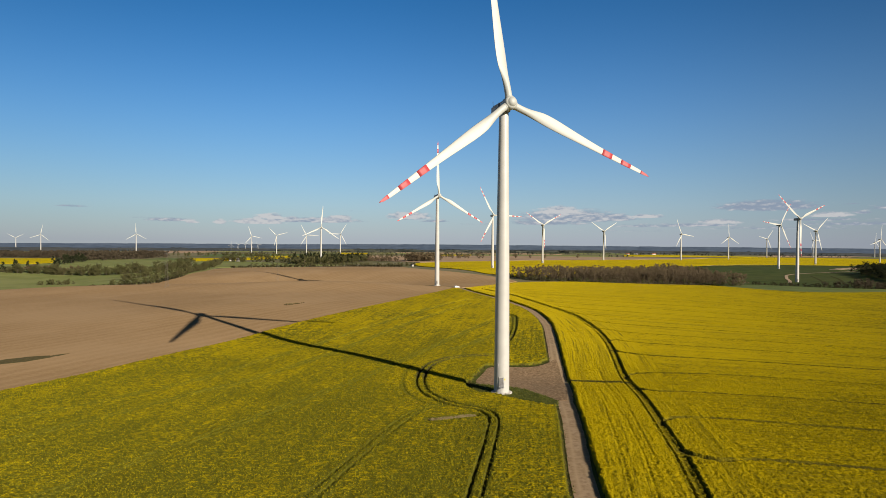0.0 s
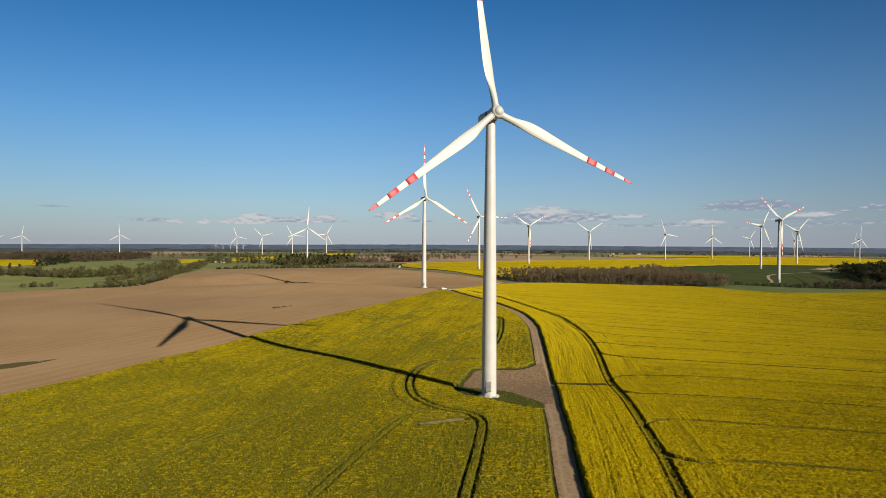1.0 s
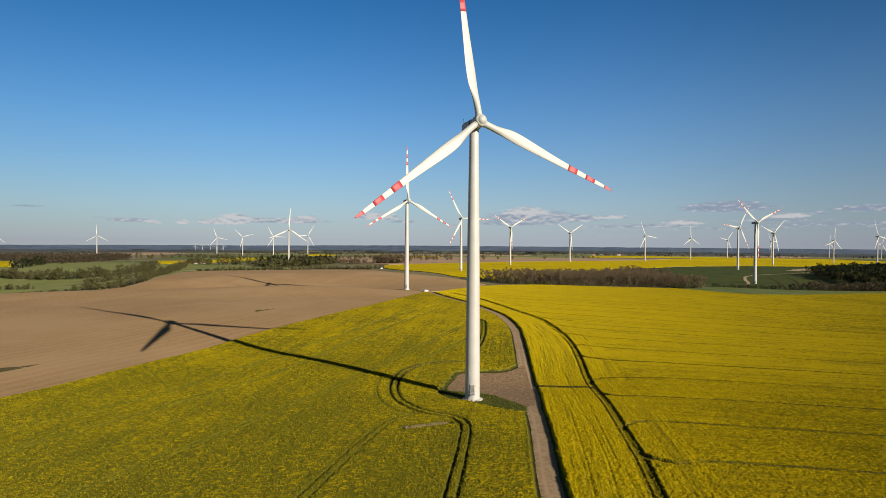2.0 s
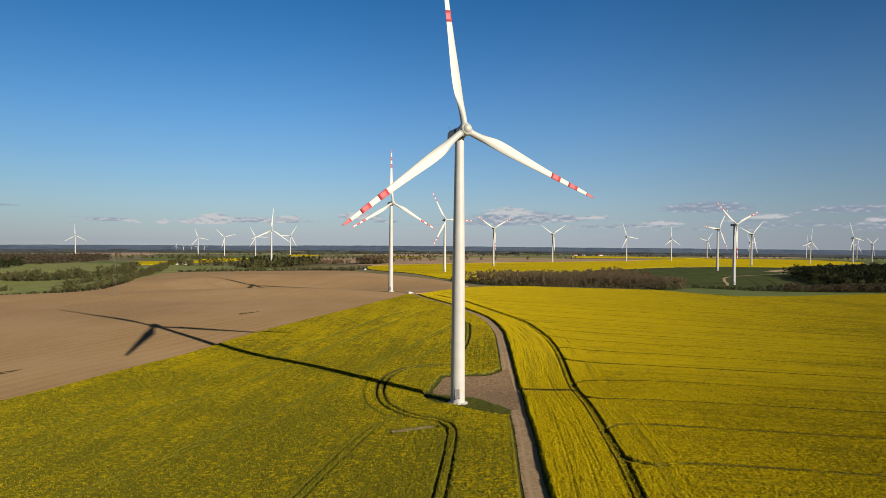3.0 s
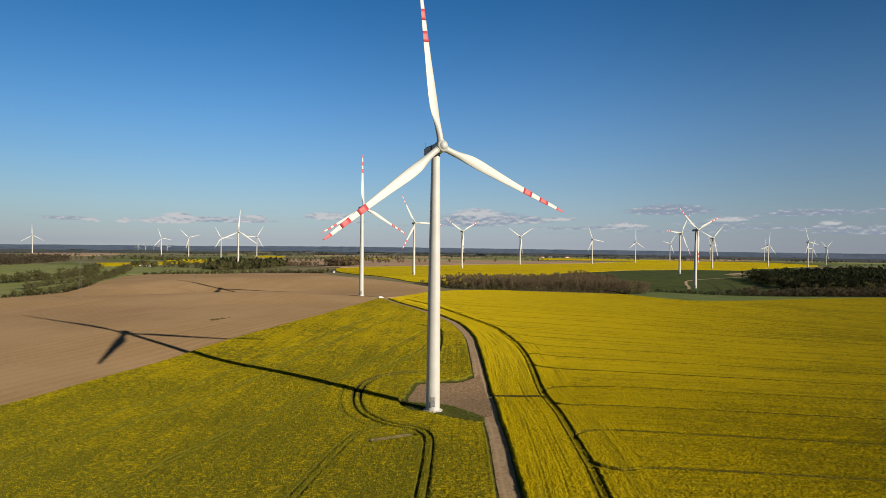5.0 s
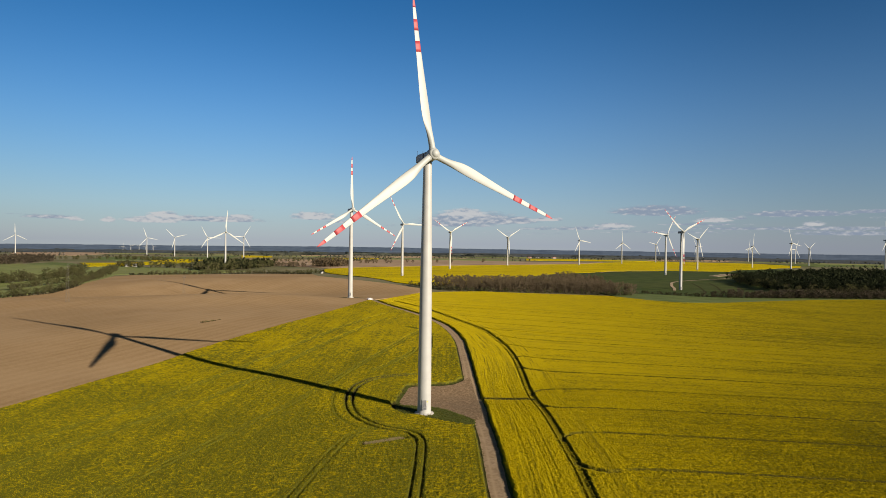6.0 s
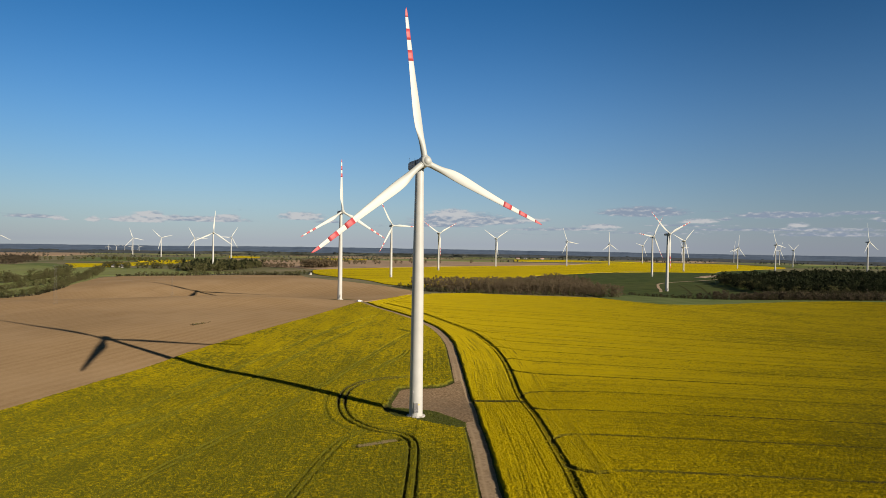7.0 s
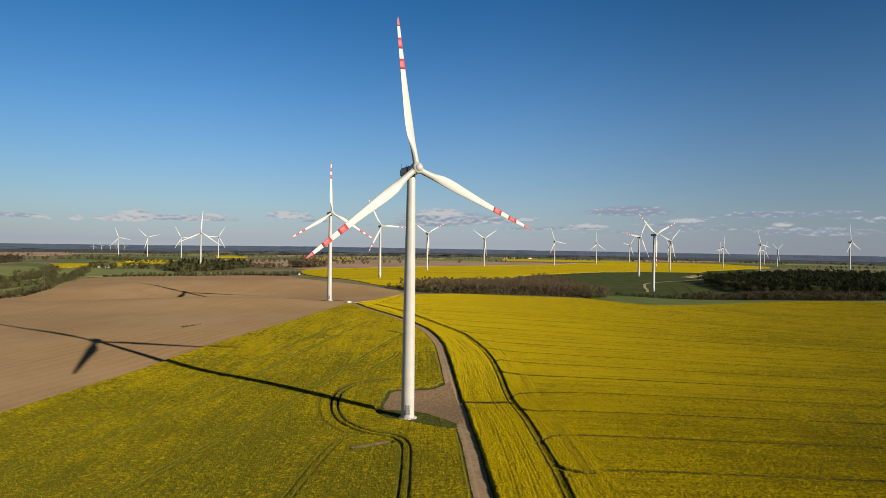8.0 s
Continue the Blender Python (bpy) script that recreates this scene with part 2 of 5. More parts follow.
def tilled(name, low, high, pale):
    """Dry worked soil: faint lines along the way the tractor went, paler crests, darker damp stretches."""
    m = bpy.data.materials.new(name)
    m.use_nodes = True
    t = m.node_tree
    b = t.nodes["Principled BSDF"]
    where = node(t, "ShaderNodeNewGeometry").outputs["Position"]
    turned = node(t, "ShaderNodeMapping", Vector=where)
    turned.inputs["Rotation"].default_value = (0, 0, radians(90 - FURROW))
    lay = node(t, "ShaderNodeMapping", Vector=turned.outputs[0])
    lay.inputs["Scale"].default_value = (0.9, 0.012, 0.02)
    lines = node(t, "ShaderNodeTexNoise", Vector=lay.outputs[0], Scale=0.3, Detail=4.0, Roughness=0.7).outputs[0]
    # the pass of the harrow, six metres wide
    bout = node(t, "ShaderNodeTexWave", Vector=turned.outputs[0], Scale=0.052, Distortion=1.2, **{"Detail": 2.0, "Detail Scale": 0.4}).outputs["Fac"]
    lines = calc(t, "ADD", calc(t, "MULTIPLY", lines, 0.8), calc(t, "MULTIPLY", bout, 0.2))
    clod = node(t, "ShaderNodeTexNoise", Vector=where, Scale=0.8, Detail=6.0, Roughness=0.7).outputs[0]
    broad = node(t, "ShaderNodeTexNoise", Vector=where, Scale=0.011, Detail=5.0, Roughness=0.6).outputs[0]
    fac = calc(t, "ADD", calc(t, "MULTIPLY", lines, 0.42), calc(t, "MULTIPLY", clod, 0.58))
    colour = blend(t, steps(t, fac, 0.36, 0.64), low, high)
    colour = blend(t, calc(t, "MULTIPLY", steps(t, broad, 0.42, 0.66), 0.55), colour, pale)
    t.links.new(colour, b.inputs["Base Color"])
    b.inputs["Roughness"].default_value = 0.95
    b.inputs["Specular IOR Level"].default_value = 0.03
    raised = node(t, "ShaderNodeBump", Strength=0.9, Distance=0.14, Height=fac)
    t.links.new(raised.outputs[0], b.inputs["Normal"])
    return m


RAPE_WEST = crop_surface("rape_half_open", 0.28, 1.02, grain=0.45, green_low=(0.082, 0.088, 0.010), green_high=(0.176, 0.164, 0.015))
RAPE_EAST = crop_surface("rape_full_bloom", 0.50, 0.84, grain=1.0, green_low=(0.115, 0.100, 0.006), green_high=(0.20, 0.167, 0.008), matt=1.0)
RAPE_FAR = crop_surface("rape_distant", 0.40, 1.28, 0.75)


def plant_surface(name, low, high, stem_low, stem_high, matt=0.0):
    """A single rape plant: leafy stem below, flowering head above, every plant a little different."""
    m = bpy.data.materials.new(name)
    m.use_nodes = True
    t = m.node_tree
    b = t.nodes["Principled BSDF"]
    where = node(t, "ShaderNodeNewGeometry")
    rise = node(t, "ShaderNodeAttribute")
    rise.attribute_name = "rise"
    one = where.outputs["Random Per Island"]
    patch = node(t, "ShaderNodeTexNoise", Vector=where.outputs["Position"], Scale=0.03, Detail=4.0, Roughness=0.6).outputs[0]
    field = node(t, "ShaderNodeAttribute")
    field.attribute_name = "top"
    mix = calc(t, "ADD", calc(t, "SUBTRACT", calc(t, "MULTIPLY", one, 0.75), 0.15), calc(t, "MULTIPLY", steps(t, patch, 0.3, 0.65), 0.20))
    mix = calc(t, "ADD", mix, calc(t, "MULTIPLY", field.outputs["Fac"], 0.48))
    head = blend(t, mix, low, high)
    stem = blend(t, one, stem_low, stem_high)
    t.links.new(blend(t, steps(t, rise.outputs["Fac"], 0.38, 0.68), stem, head), b.inputs["Base Color"])
    b.inputs["Roughness"].default_value = 0.9
    b.inputs["Diffuse Roughness"].default_value = matt
    b.inputs["Specular IOR Level"].default_value = 0.015
    return m


SPRIG_WEST = plant_surface("rape_plant_half_open", (0.140, 0.140, 0.012), (0.46, 0.368, 0.006), (0.092, 0.098, 0.011), (0.155, 0.152, 0.016))
SPRIG_EAST = plant_surface("rape_plant_open", (0.26, 0.208, 0.004), (0.48, 0.376, 0.003), (0.16, 0.134, 0.006), (0.25, 0.203, 0.007), 1.0)
SWARD = plant_surface("grass_tuft", (0.060, 0.072, 0.014), (0.12, 0.125, 0.03), (0.03, 0.04, 0.008), (0.07, 0.08, 0.018))
STRAW_TUFT = plant_surface("flattened_stalks", (0.18, 0.15, 0.06), (0.28, 0.225, 0.11), (0.12, 0.105, 0.035), (0.19, 0.16, 0.065))
thin(SPRIG_WEST, 0.3), thin(SPRIG_EAST, 0.3)
SOIL = tilled("tilled_soil", (0.305, 0.202, 0.099), (0.388, 0.264, 0.138), (0.440, 0.307, 0.170))
LAND = surface("open_land", (0.130, 0.138, 0.062), (0.27, 0.225, 0.130), 0.006, 0.95, 0.1, 1.0, 0.6, (0.13, 0.135, 0.075), 0.003)
WEED_TUFT = plant_surface("dry_weed_tuft", (0.075, 0.068, 0.028), (0.13, 0.105, 0.05), (0.05, 0.045, 0.02), (0.09, 0.078, 0.036))
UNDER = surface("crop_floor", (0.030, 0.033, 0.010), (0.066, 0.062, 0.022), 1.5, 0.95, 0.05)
DIRT = surface("dirt_road", (0.275, 0.195, 0.120), (0.380, 0.282, 0.178), 0.9, 0.95, 0.04, 5.0, 0.35, (0.25, 0.175, 0.09), 0.25)
wear = node(DIRT.node_tree, "ShaderNodeAttribute")
wear.attribute_name = "wear"
worn = DIRT.node_tree.nodes["Principled BSDF"].inputs["Base Color"]
DIRT.node_tree.links.new(blend(DIRT.node_tree, wear.outputs["Fac"], worn.links[0].from_socket, (0.42, 0.312, 0.190)), worn)
PAD = surface("gravel_pad", (0.175, 0.116, 0.064), (0.325, 0.230, 0.138), 1.3, 0.95, 0.09, 3.0, 0.45, (0.19, 0.14, 0.085), 0.3, spread=(0.38, 0.62))
GRASS = surface("rough_grass", (0.045, 0.062, 0.010), (0.095, 0.110, 0.022), 1.3, 0.95, 0.1, 3.0, 0.3, (0.09, 0.085, 0.03), 0.2, island=0.5)
WHEAT = surface("young_wheat", (0.105, 0.140, 0.042), (0.150, 0.185, 0.062), 0.05, 0.9, 0.06, 0.8, 0.5, (0.12, 0.15, 0.055), 0.006)
MEADOW = surface("meadow", (0.165, 0.195, 0.062), (0.225, 0.250, 0.088), 0.03, 0.9, 0.06, 0.8, 0.5, (0.22, 0.215, 0.10), 0.008)
DARKGREEN = surface("valley_wheat", (0.046, 0.066, 0.017), (0.073, 0.093, 0.026), 0.04, 0.9, 0.06, 0.8, 0.5, (0.070, 0.079, 0.030), 0.007)
# paler than the near soil, standing for haze over the distance
FARBROWN = surface("hazed_soil", (0.32, 0.228, 0.145), (0.42, 0.302, 0.197), 0.01, 0.95, 0.1, 0.5)
SAND = surface("bare_sand", (0.34, 0.26, 0.17), (0.46, 0.36, 0.25), 0.2, 0.95, 0.05, 1.0)
WHITE = surface("turbine_paint", (0.43, 0.435, 0.415), (0.475, 0.48, 0.455), 0.25, 0.42, 0.0, None, 0.25, (0.38, 0.38, 0.355), 0.09)
CREAM = surface("blade_paint", (0.395, 0.415, 0.395), (0.43, 0.45, 0.425), 0.3, 0.5, 0.0, None, 0.3, (0.38, 0.40, 0.375), 0.15)
RED = surface("warning_red", (0.34, 0.035, 0.045), (0.40, 0.050, 0.058), 0.6, 0.55)
GREY = surface("nacelle_shell", (0.33, 0.33, 0.325), (0.40, 0.40, 0.395), 0.5, 0.5)
# light on the nacelle's top put into this grey; the lettering uses it too
ROOFGREY = surface("nacelle_roof", (0.55, 0.55, 0.54), (0.62, 0.62, 0.61), 0.5, 0.5)
DARK = surface("dark_louvre", (0.02, 0.022, 0.025), (0.04, 0.042, 0.045), 2.0, 0.6)
STEEL = surface("galvanised_steel", (0.36, 0.37, 0.38), (0.48, 0.49, 0.50), 3.0, 0.45, metallic=0.7)
CONCRETE = surface("concrete", (0.42, 0.40, 0.37), (0.54, 0.52, 0.48), 1.5, 0.9, 0.01, 8.0)
YELLOW = surface("sign_yellow", (0.75, 0.55, 0.02), (0.80, 0.60, 0.03), 2.0, 0.5)
BARK = surface("bark", (0.085, 0.065, 0.048), (0.17, 0.14, 0.11), 2.0, 0.95)
PALEBARK = surface("pale_bark", (0.13, 0.105, 0.075), (0.25, 0.21, 0.16), 1.5, 0.9)
TWIGS = surface("budding_twigs", (0.112, 0.086, 0.054), (0.225, 0.175, 0.108), 0.05, 0.95, island=0.5, wide=0.55, wide_tint=(0.125, 0.104, 0.052), wide_scale=0.02)
LEAF = surface("spring_leaves", (0.078, 0.084, 0.032), (0.160, 0.156, 0.068), 0.06, 0.9, island=0.55, wide=0.5, wide_tint=(0.090, 0.078, 0.040), wide_scale=0.03)
PINE = surface("pine_needles", (0.013, 0.018, 0.009), (0.036, 0.043, 0.020), 0.08, 0.9, island=0.55)
BARE = surface("bare_shrubs", (0.060, 0.050, 0.034), (0.125, 0.102, 0.068), 0.05, 0.95, island=0.5)
SCRUB = surface("dark_scrub", (0.036, 0.035, 0.018), (0.080, 0.072, 0.040), 0.05, 0.95, island=0.5)
for foliage in (TWIGS, LEAF, SCRUB, BARE):
    thin(foliage, 0.4)
thin(PINE, 0.2)
# blue of distance haze put into the base colours of both ridges
RIDGE = surface("hazed_forest", (0.078, 0.110, 0.165), (0.110, 0.150, 0.215), 0.012, 1.0, 0.0, None, 0.5, (0.135, 0.178, 0.245), 0.002)
NEAR_RIDGE = surface("hazed_woods", (0.050, 0.062, 0.070), (0.088, 0.098, 0.100), 0.015, 1.0, 0.0, None, 0.5, (0.115, 0.115, 0.10), 0.003)
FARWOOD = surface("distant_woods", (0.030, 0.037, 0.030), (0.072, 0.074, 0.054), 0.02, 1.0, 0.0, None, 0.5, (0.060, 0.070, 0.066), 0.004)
WEEDS = surface("dry_weeds", (0.085, 0.075, 0.032), (0.150, 0.120, 0.058), 1.0, 0.95, 0.08, 3.0, island=0.4)
POLE = surface("weathered_steel", (0.12, 0.115, 0.10), (0.20, 0.19, 0.17), 1.0, 0.7)
PLASTER = surface("pale_plaster", (0.62, 0.60, 0.55), (0.72, 0.70, 0.66), 0.4, 0.9)
TILE = surface("roof_tiles", (0.20, 0.075, 0.045), (0.30, 0.12, 0.075), 1.0, 0.9)
SLATE = surface("grey_roof", (0.16, 0.16, 0.165), (0.24, 0.24, 0.245), 0.8, 0.8)
CARWHITE = surface("car_paint", (0.76, 0.76, 0.75), (0.82, 0.82, 0.81), 1.0, 0.25)
GLASS = surface("dark_glass", (0.02, 0.025, 0.03), (0.03, 0.035, 0.04), 1.0, 0.08)
RUBBER = surface("tyre_rubber", (0.018, 0.018, 0.018), (0.03, 0.03, 0.03), 4.0, 0.85)

# ---- the lie of the land ----
HILLS = [
    (-90, 230, 140, 110, 3.6), (-120, 640, 240, 170, 6.0), (-540, 560, 190, 260, -16.7), (230, 300, 170, 120, 4.2),
    (420, 580, 230, 110, -5.6), (30, -70, 60, 55, 1.4), (24, 28, 26, 24, -2.7), (60, 760, 200, 160, 0.6),
    (600, 950, 300, 200, -1.8), (-280, 1150, 250, 250, -5.3), (1300, 1700, 500, 450, -4.6), (-220, 352, 165, 52, 6.4), (-200, 490, 190, 78, -10.0), (-170, 740, 170, 110, -1.5),
    (-84, 80, 34, 30, -1.4), (-135, 5, 40, 42, -1.3), (-152, 165, 42, 45, 1.2),
    (-95, 352, 60, 50, 2.6), (-235, 340, 75, 52, -2.4), (-430, 550, 90, 70, -3.2),
]


def smooth(a, b, v):
    u = np.clip((v - a) / (b - a), 0, 1)
    return u * u * (3 - 2 * u)


def height(x, y):
    """The ground's level in metres at a place of the plan."""
    x, y = np.asarray(x, float), np.asarray(y, float)
    r = np.hypot(x, y)
    z = -14 * smooth(800, 2700, r) - 8 * smooth(2500, 4200, r)
    for cx, cy, sx, sy, h in HILLS:
        z = z + h * np.exp(-((x - cx) / sx) ** 2 - ((y - cy) / sy) ** 2)
    return z


def level(x, y):
    return float(height(x, y))


def mesh_of(name, verts, faces, materials, slots=None, shade=False):
    """A mesh from arrays of places and of triangles or quads."""
    verts, faces = np.asarray(verts, np.float32), np.asarray(faces, np.int32)
    me = bpy.data.meshes.new(name)
    n, k = faces.shape
    me.vertices.add(len(verts))
    me.vertices.foreach_set("co", verts.ravel())
    me.loops.add(n * k)
    me.loops.foreach_set("vertex_index", faces.ravel())
    me.polygons.add(n)
    me.polygons.foreach_set("loop_start", np.arange(n, dtype=np.int32) * k)
    if slots is not None:
        me.polygons.foreach_set("material_index", np.asarray(slots, np.int32))
    me.polygons.foreach_set("use_smooth", np.full(n, shade))
    for m in materials:
        me.materials.append(m)
    me.update(calc_edges=True)
    me.validate()
    return me


def inside(poly, x, y):
    hit = np.zeros(x.shape, bool)
    px, py = np.array(poly, float).T
    for i in range(len(px)):
        j = i - 1
        cross = (py[i] > y) != (py[j] > y)
        with np.errstate(divide="ignore", invalid="ignore"):
            hit ^= cross & (x < (px[j] - px[i]) * (y - py[i]) / (py[j] - py[i]) + px[i])
    return hit


def curve_of(points, gap=3.0):
    """A smooth line through points of the plan, as points about gap metres apart."""
    p = np.array(points, float)
    ends = np.vstack([2 * p[0] - p[1], p, 2 * p[-1] - p[-2]])
    made = []
    for i in range(1, len(ends) - 2):
        a, b, c, d = ends[i - 1:i + 3]
        n = max(1, int(np.hypot(*(c - b)) / gap))
        for s in np.arange(n) / n:
            made.append(0.5 * (2 * b + (c - a) * s + (2 * a - 5 * b + 4 * c - d) * s ** 2 + (3 * b - a - 3 * c + d) * s ** 3))
    made.append(p[-1])
    return np.array(made)


def beside(line, off):
    """The line moved sideways, to its right for off > 0."""
    d = np.gradient(line, axis=0)
    d /= np.linalg.norm(d, axis=1)[:, None] + 1e-9
    return line + off * np.stack([d[:, 1], -d[:, 0]], 1)


def away(line, x, y, reach):
    """The distance of places from a line, as far as reach."""
    far = np.full(x.shape, reach, float)
    for (ax, ay), (bx, by) in zip(line[:-1], line[1:]):
        near = (x > min(ax, bx) - reach) & (x < max(ax, bx) + reach) & (y > min(ay, by) - reach) & (y < max(ay, by) + reach)
        if not near.any():
            continue
        dx, dy = bx - ax, by - ay
        u = np.clip(((x[near] - ax) * dx + (y[near] - ay) * dy) / (dx * dx + dy * dy + 1e-9), 0, 1)
        far[near] = np.minimum(far[near], np.hypot(x[near] - ax - u * dx, y[near] - ay - u * dy))
    return far


def wave(x, y, size, seed):
    """Smooth noise from 0 to 1 over the plan, with bumps of that size."""
    u, v = np.asarray(x, float) / size + 1000.0, np.asarray(y, float) / size + 1000.0
    i, j = np.floor(u).astype(np.int64), np.floor(v).astype(np.int64)
    fu, fv = u - i, v - j
    fu, fv = fu * fu * (3 - 2 * fu), fv * fv * (3 - 2 * fv)

    def cell(a, b):
        h = (a * 374761393 + b * 668265263 + seed * 974634777) & 0x7FFFFFFF
        h = ((h ^ (h >> 13)) * 1274126177) & 0x7FFFFFFF
        return ((h ^ (h >> 16)) & 0xFFFF) / 65535.0

    a = cell(i, j) * (1 - fu) + cell(i + 1, j) * fu
    b = cell(i, j + 1) * (1 - fu) + cell(i + 1, j + 1) * fu
    return a * (1 - fv) + b * fv


# the ground, one sheet to the horizon
def stretched(limit, fine, near):
    run, at, step = [0.0], 0.0, fine
    while at < limit:
        step = fine if at < near else step * 1.09
        at += step
        run.append(at)
    run = np.array(run)
    return np.concatenate([-run[:0:-1], run])


gx, gy = np.meshgrid(stretched(9000, 13.0, 650), stretched(9000, 13.0, 900) + 250)
rows_n, cols_n = gx.shape
index = np.arange(rows_n * cols_n).reshape(rows_n, cols_n)
quads = np.stack([index[:-1, :-1], index[:-1, 1:], index[1:, 1:], index[1:, :-1]], -1).reshape(-1, 4)
ground_z = height(gx, gy) - 0.35
ground = new("ground", mesh_of("ground", np.stack([gx, gy, ground_z], -1).reshape(-1, 3), quads, [LAND], shade=True))
tagged(ground, "rolling farmland of earth and grass reaching the horizon", "ground", kind="structure")


def sheet(name, outline, gap, lift, material, label, category="field", kind="structure", rough=0.0, top=None):
    """A field or strip that follows the ground inside an outline of the plan, with an edge down to the ground."""
    poly = np.array(outline, float)
    edge = []
    for a, b in zip(poly, np.roll(poly, -1, axis=0)):
        n = max(1, int(np.hypot(*(b - a)) / gap))
        edge += [a + (b - a) * s for s in np.arange(n) / n]
    edge = np.array(edge)
    xs, ys = np.arange(poly[:, 0].min(), poly[:, 0].max(), gap), np.arange(poly[:, 1].min(), poly[:, 1].max(), gap)
    mx, my = [a.ravel() for a in np.meshgrid(xs, ys)]
    keep = inside(edge, mx, my)
    mx, my = mx[keep], my[keep]
    loop = np.vstack([edge, edge[:1]])
    keep = away(loop, mx, my, gap) > gap * 0.45
    points = [Vector(p) for p in edge] + [Vector(p) for p in zip(mx[keep], my[keep])]
    ring = list(range(len(edge)))
    v, _, f, *_ = delaunay_2d_cdt(points, [], [ring], 1, 1e-4)
    x, y = np.array([p.x for p in v]), np.array([p.y for p in v])
    z = height(x, y) + lift
    if rough:
        z = z + rough * (wave(x, y, gap * 1.6, 3) - 0.5)
    tri = np.array([t for t in f if len(t) == 3])
    count = np.zeros(0)
    pairs = np.sort(np.concatenate([tri[:, [0, 1]], tri[:, [1, 2]], tri[:, [2, 0]]]), axis=1)
    uniq, count = np.unique(pairs, axis=0, return_counts=True)
    rim = uniq[count == 1]
    base = len(x)
    low = {k: base + n for n, k in enumerate(np.unique(rim))}
    verts = np.stack([x, y, z], -1)
    down = verts[list(low)] - [0, 0, lift + 0.5]
    skirt = [(a, b, low[b]) for a, b in rim] + [(a, low[b], low[a]) for a, b in rim]
    me = mesh_of(name, np.vstack([verts, down]), np.vstack([tri, np.array(skirt)]), [material], shade=False)
    # the cut edge takes the dark, shaded stem tone
    if top is not None:
        me.attributes.new("top", "FLOAT", "POINT").data.foreach_set("value", np.where(np.arange(len(me.vertices)) < len(verts), top, -0.9).astype(np.float32))
    return tagged(new(name, me), label, category, kind=kind)


ROAD = curve_of([(2.0, -110), (6.4, -72), (9.2, -52), (12.6, -30), (15.2, -10), (19.4, 15), (23.6, 50), (29.6, 95), (34.6, 138), (34.6, 184),
                 (27.5, 225), (18.6, 262), (8.5, 300), (0.0, 338)])
TRACK = curve_of([(14.5, -118), (23.4, -73), (26.8, -56), (30.3, -35.5), (34.3, -12), (38.9, 18.4), (42.0, 38), (47.2, 68), (50.7, 90),
                  (53.3, 118), (54.0, 162), (48.5, 195), (41.0, 233), (32.3, 280), (15.4, 335)])
TRAM = curve_of([(-18, -115), (-10.9, -72), (-8.3, -56.5), (-5.2, -36), (-4.7, -28), (-7.0, -21.8), (-12.8, -17.3), (-17.4, -10.6), (-20.6, -2.0),
                 (-21.9, 9.7), (-21.4, 23.9), (-18.6, 36.3), (-12.0, 47), (-2, 52.5), (8, 55)], 1.5)
TRAM_OLD = curve_of([(-47, -115), (-35.5, -71), (-30.8, -53), (-25.8, -35), (-21.0, -22.5), (-14.9, -17.2)], 2.0)
TRAM_HOOK = curve_of([(10.0, 82), (13.5, 98), (16.6, 118), (19.6, 142), (20.6, 160), (12, 176)], 2.0)
TRACK_Y, TRACK_X = TRACK[:, 1], TRACK[:, 0]


def tramline(k):
    """The wheel line number k across the wide field: it leaves the track in a hook and runs off to the east, slightly bowed."""
    y0 = -60.0 + 29.0 * k
    hook = 7.5 if k % 2 == 0 else -4.5
    x0 = float(np.interp(y0 + hook, TRACK_Y, TRACK_X))
    start = [(x0 + 0.6, y0 + hook + 1.0), (x0 + 1.6, y0 + hook * 0.45 + 1.5), (x0 + 5.0, y0 + 1.6)]
    run = [(u, float(fanned(u, y0))) for u in np.arange(x0 + 12, x0 + 560, 16.0)]
    return curve_of(start + run)


GATE = curve_of([(20.5, 23.5), (28, 21), (37.5, 17)], 2.0)
PAD_LINE = [tuple(q) for q in curve_of([(-2.2, 33.5), (0.5, 38.5), (8, 41.0), (15, 43.0), (20.0, 47.5), (23.4, 52.0), (23.6, 46), (19.5, 12), (15.5, -9.0), (13.5, -9.5), (9.0, -3.0), (4.2, 4.6), (-2, 8.5), (-6.0, 9.9), (-5.6, 18.0), (-2.6, 30.0)], 1.2)]
GRASS_LINE = [(-8.0, 11.5), (-7.6, 3.2), (-5, -1.6), (-1.2, -3.8), (4.2, -10.2), (8.0, -13.8), (11.2, -16.2), (12.6, -14), (13.4, -9.4), (10, -0.5), (6.4, 7.0), (2.6, 9.5), (-3, 10.5)]
WEST_LINE = [(-7.0, 332), (-43.6, 219), (-68.5, 161), (-91.5, 108), (-101.5, 81), (-111, 52), (-119.5, 30), (-134.5, 1), (-152, -35), (-185, -115)]
FAR_LINE = [(6, 342), (25, 398), (46, 446), (75, 464), (118, 468), (171, 428), (205, 404), (224, 386), (229, 340), (234, 318), (246, 303), (264, 299), (288, 303), (318, 316), (350, 332), (412, 360), (474, 375), (521, 366), (620, 345), (700, 330), (760, -115)]
road_west, road_east = beside(ROAD, -2.2), beside(ROAD, 1.9)
WEST_FIELD = [tuple(p) for p in road_west] + WEST_LINE
EAST_FIELD = [tuple(p) for p in road_east] + FAR_LINE

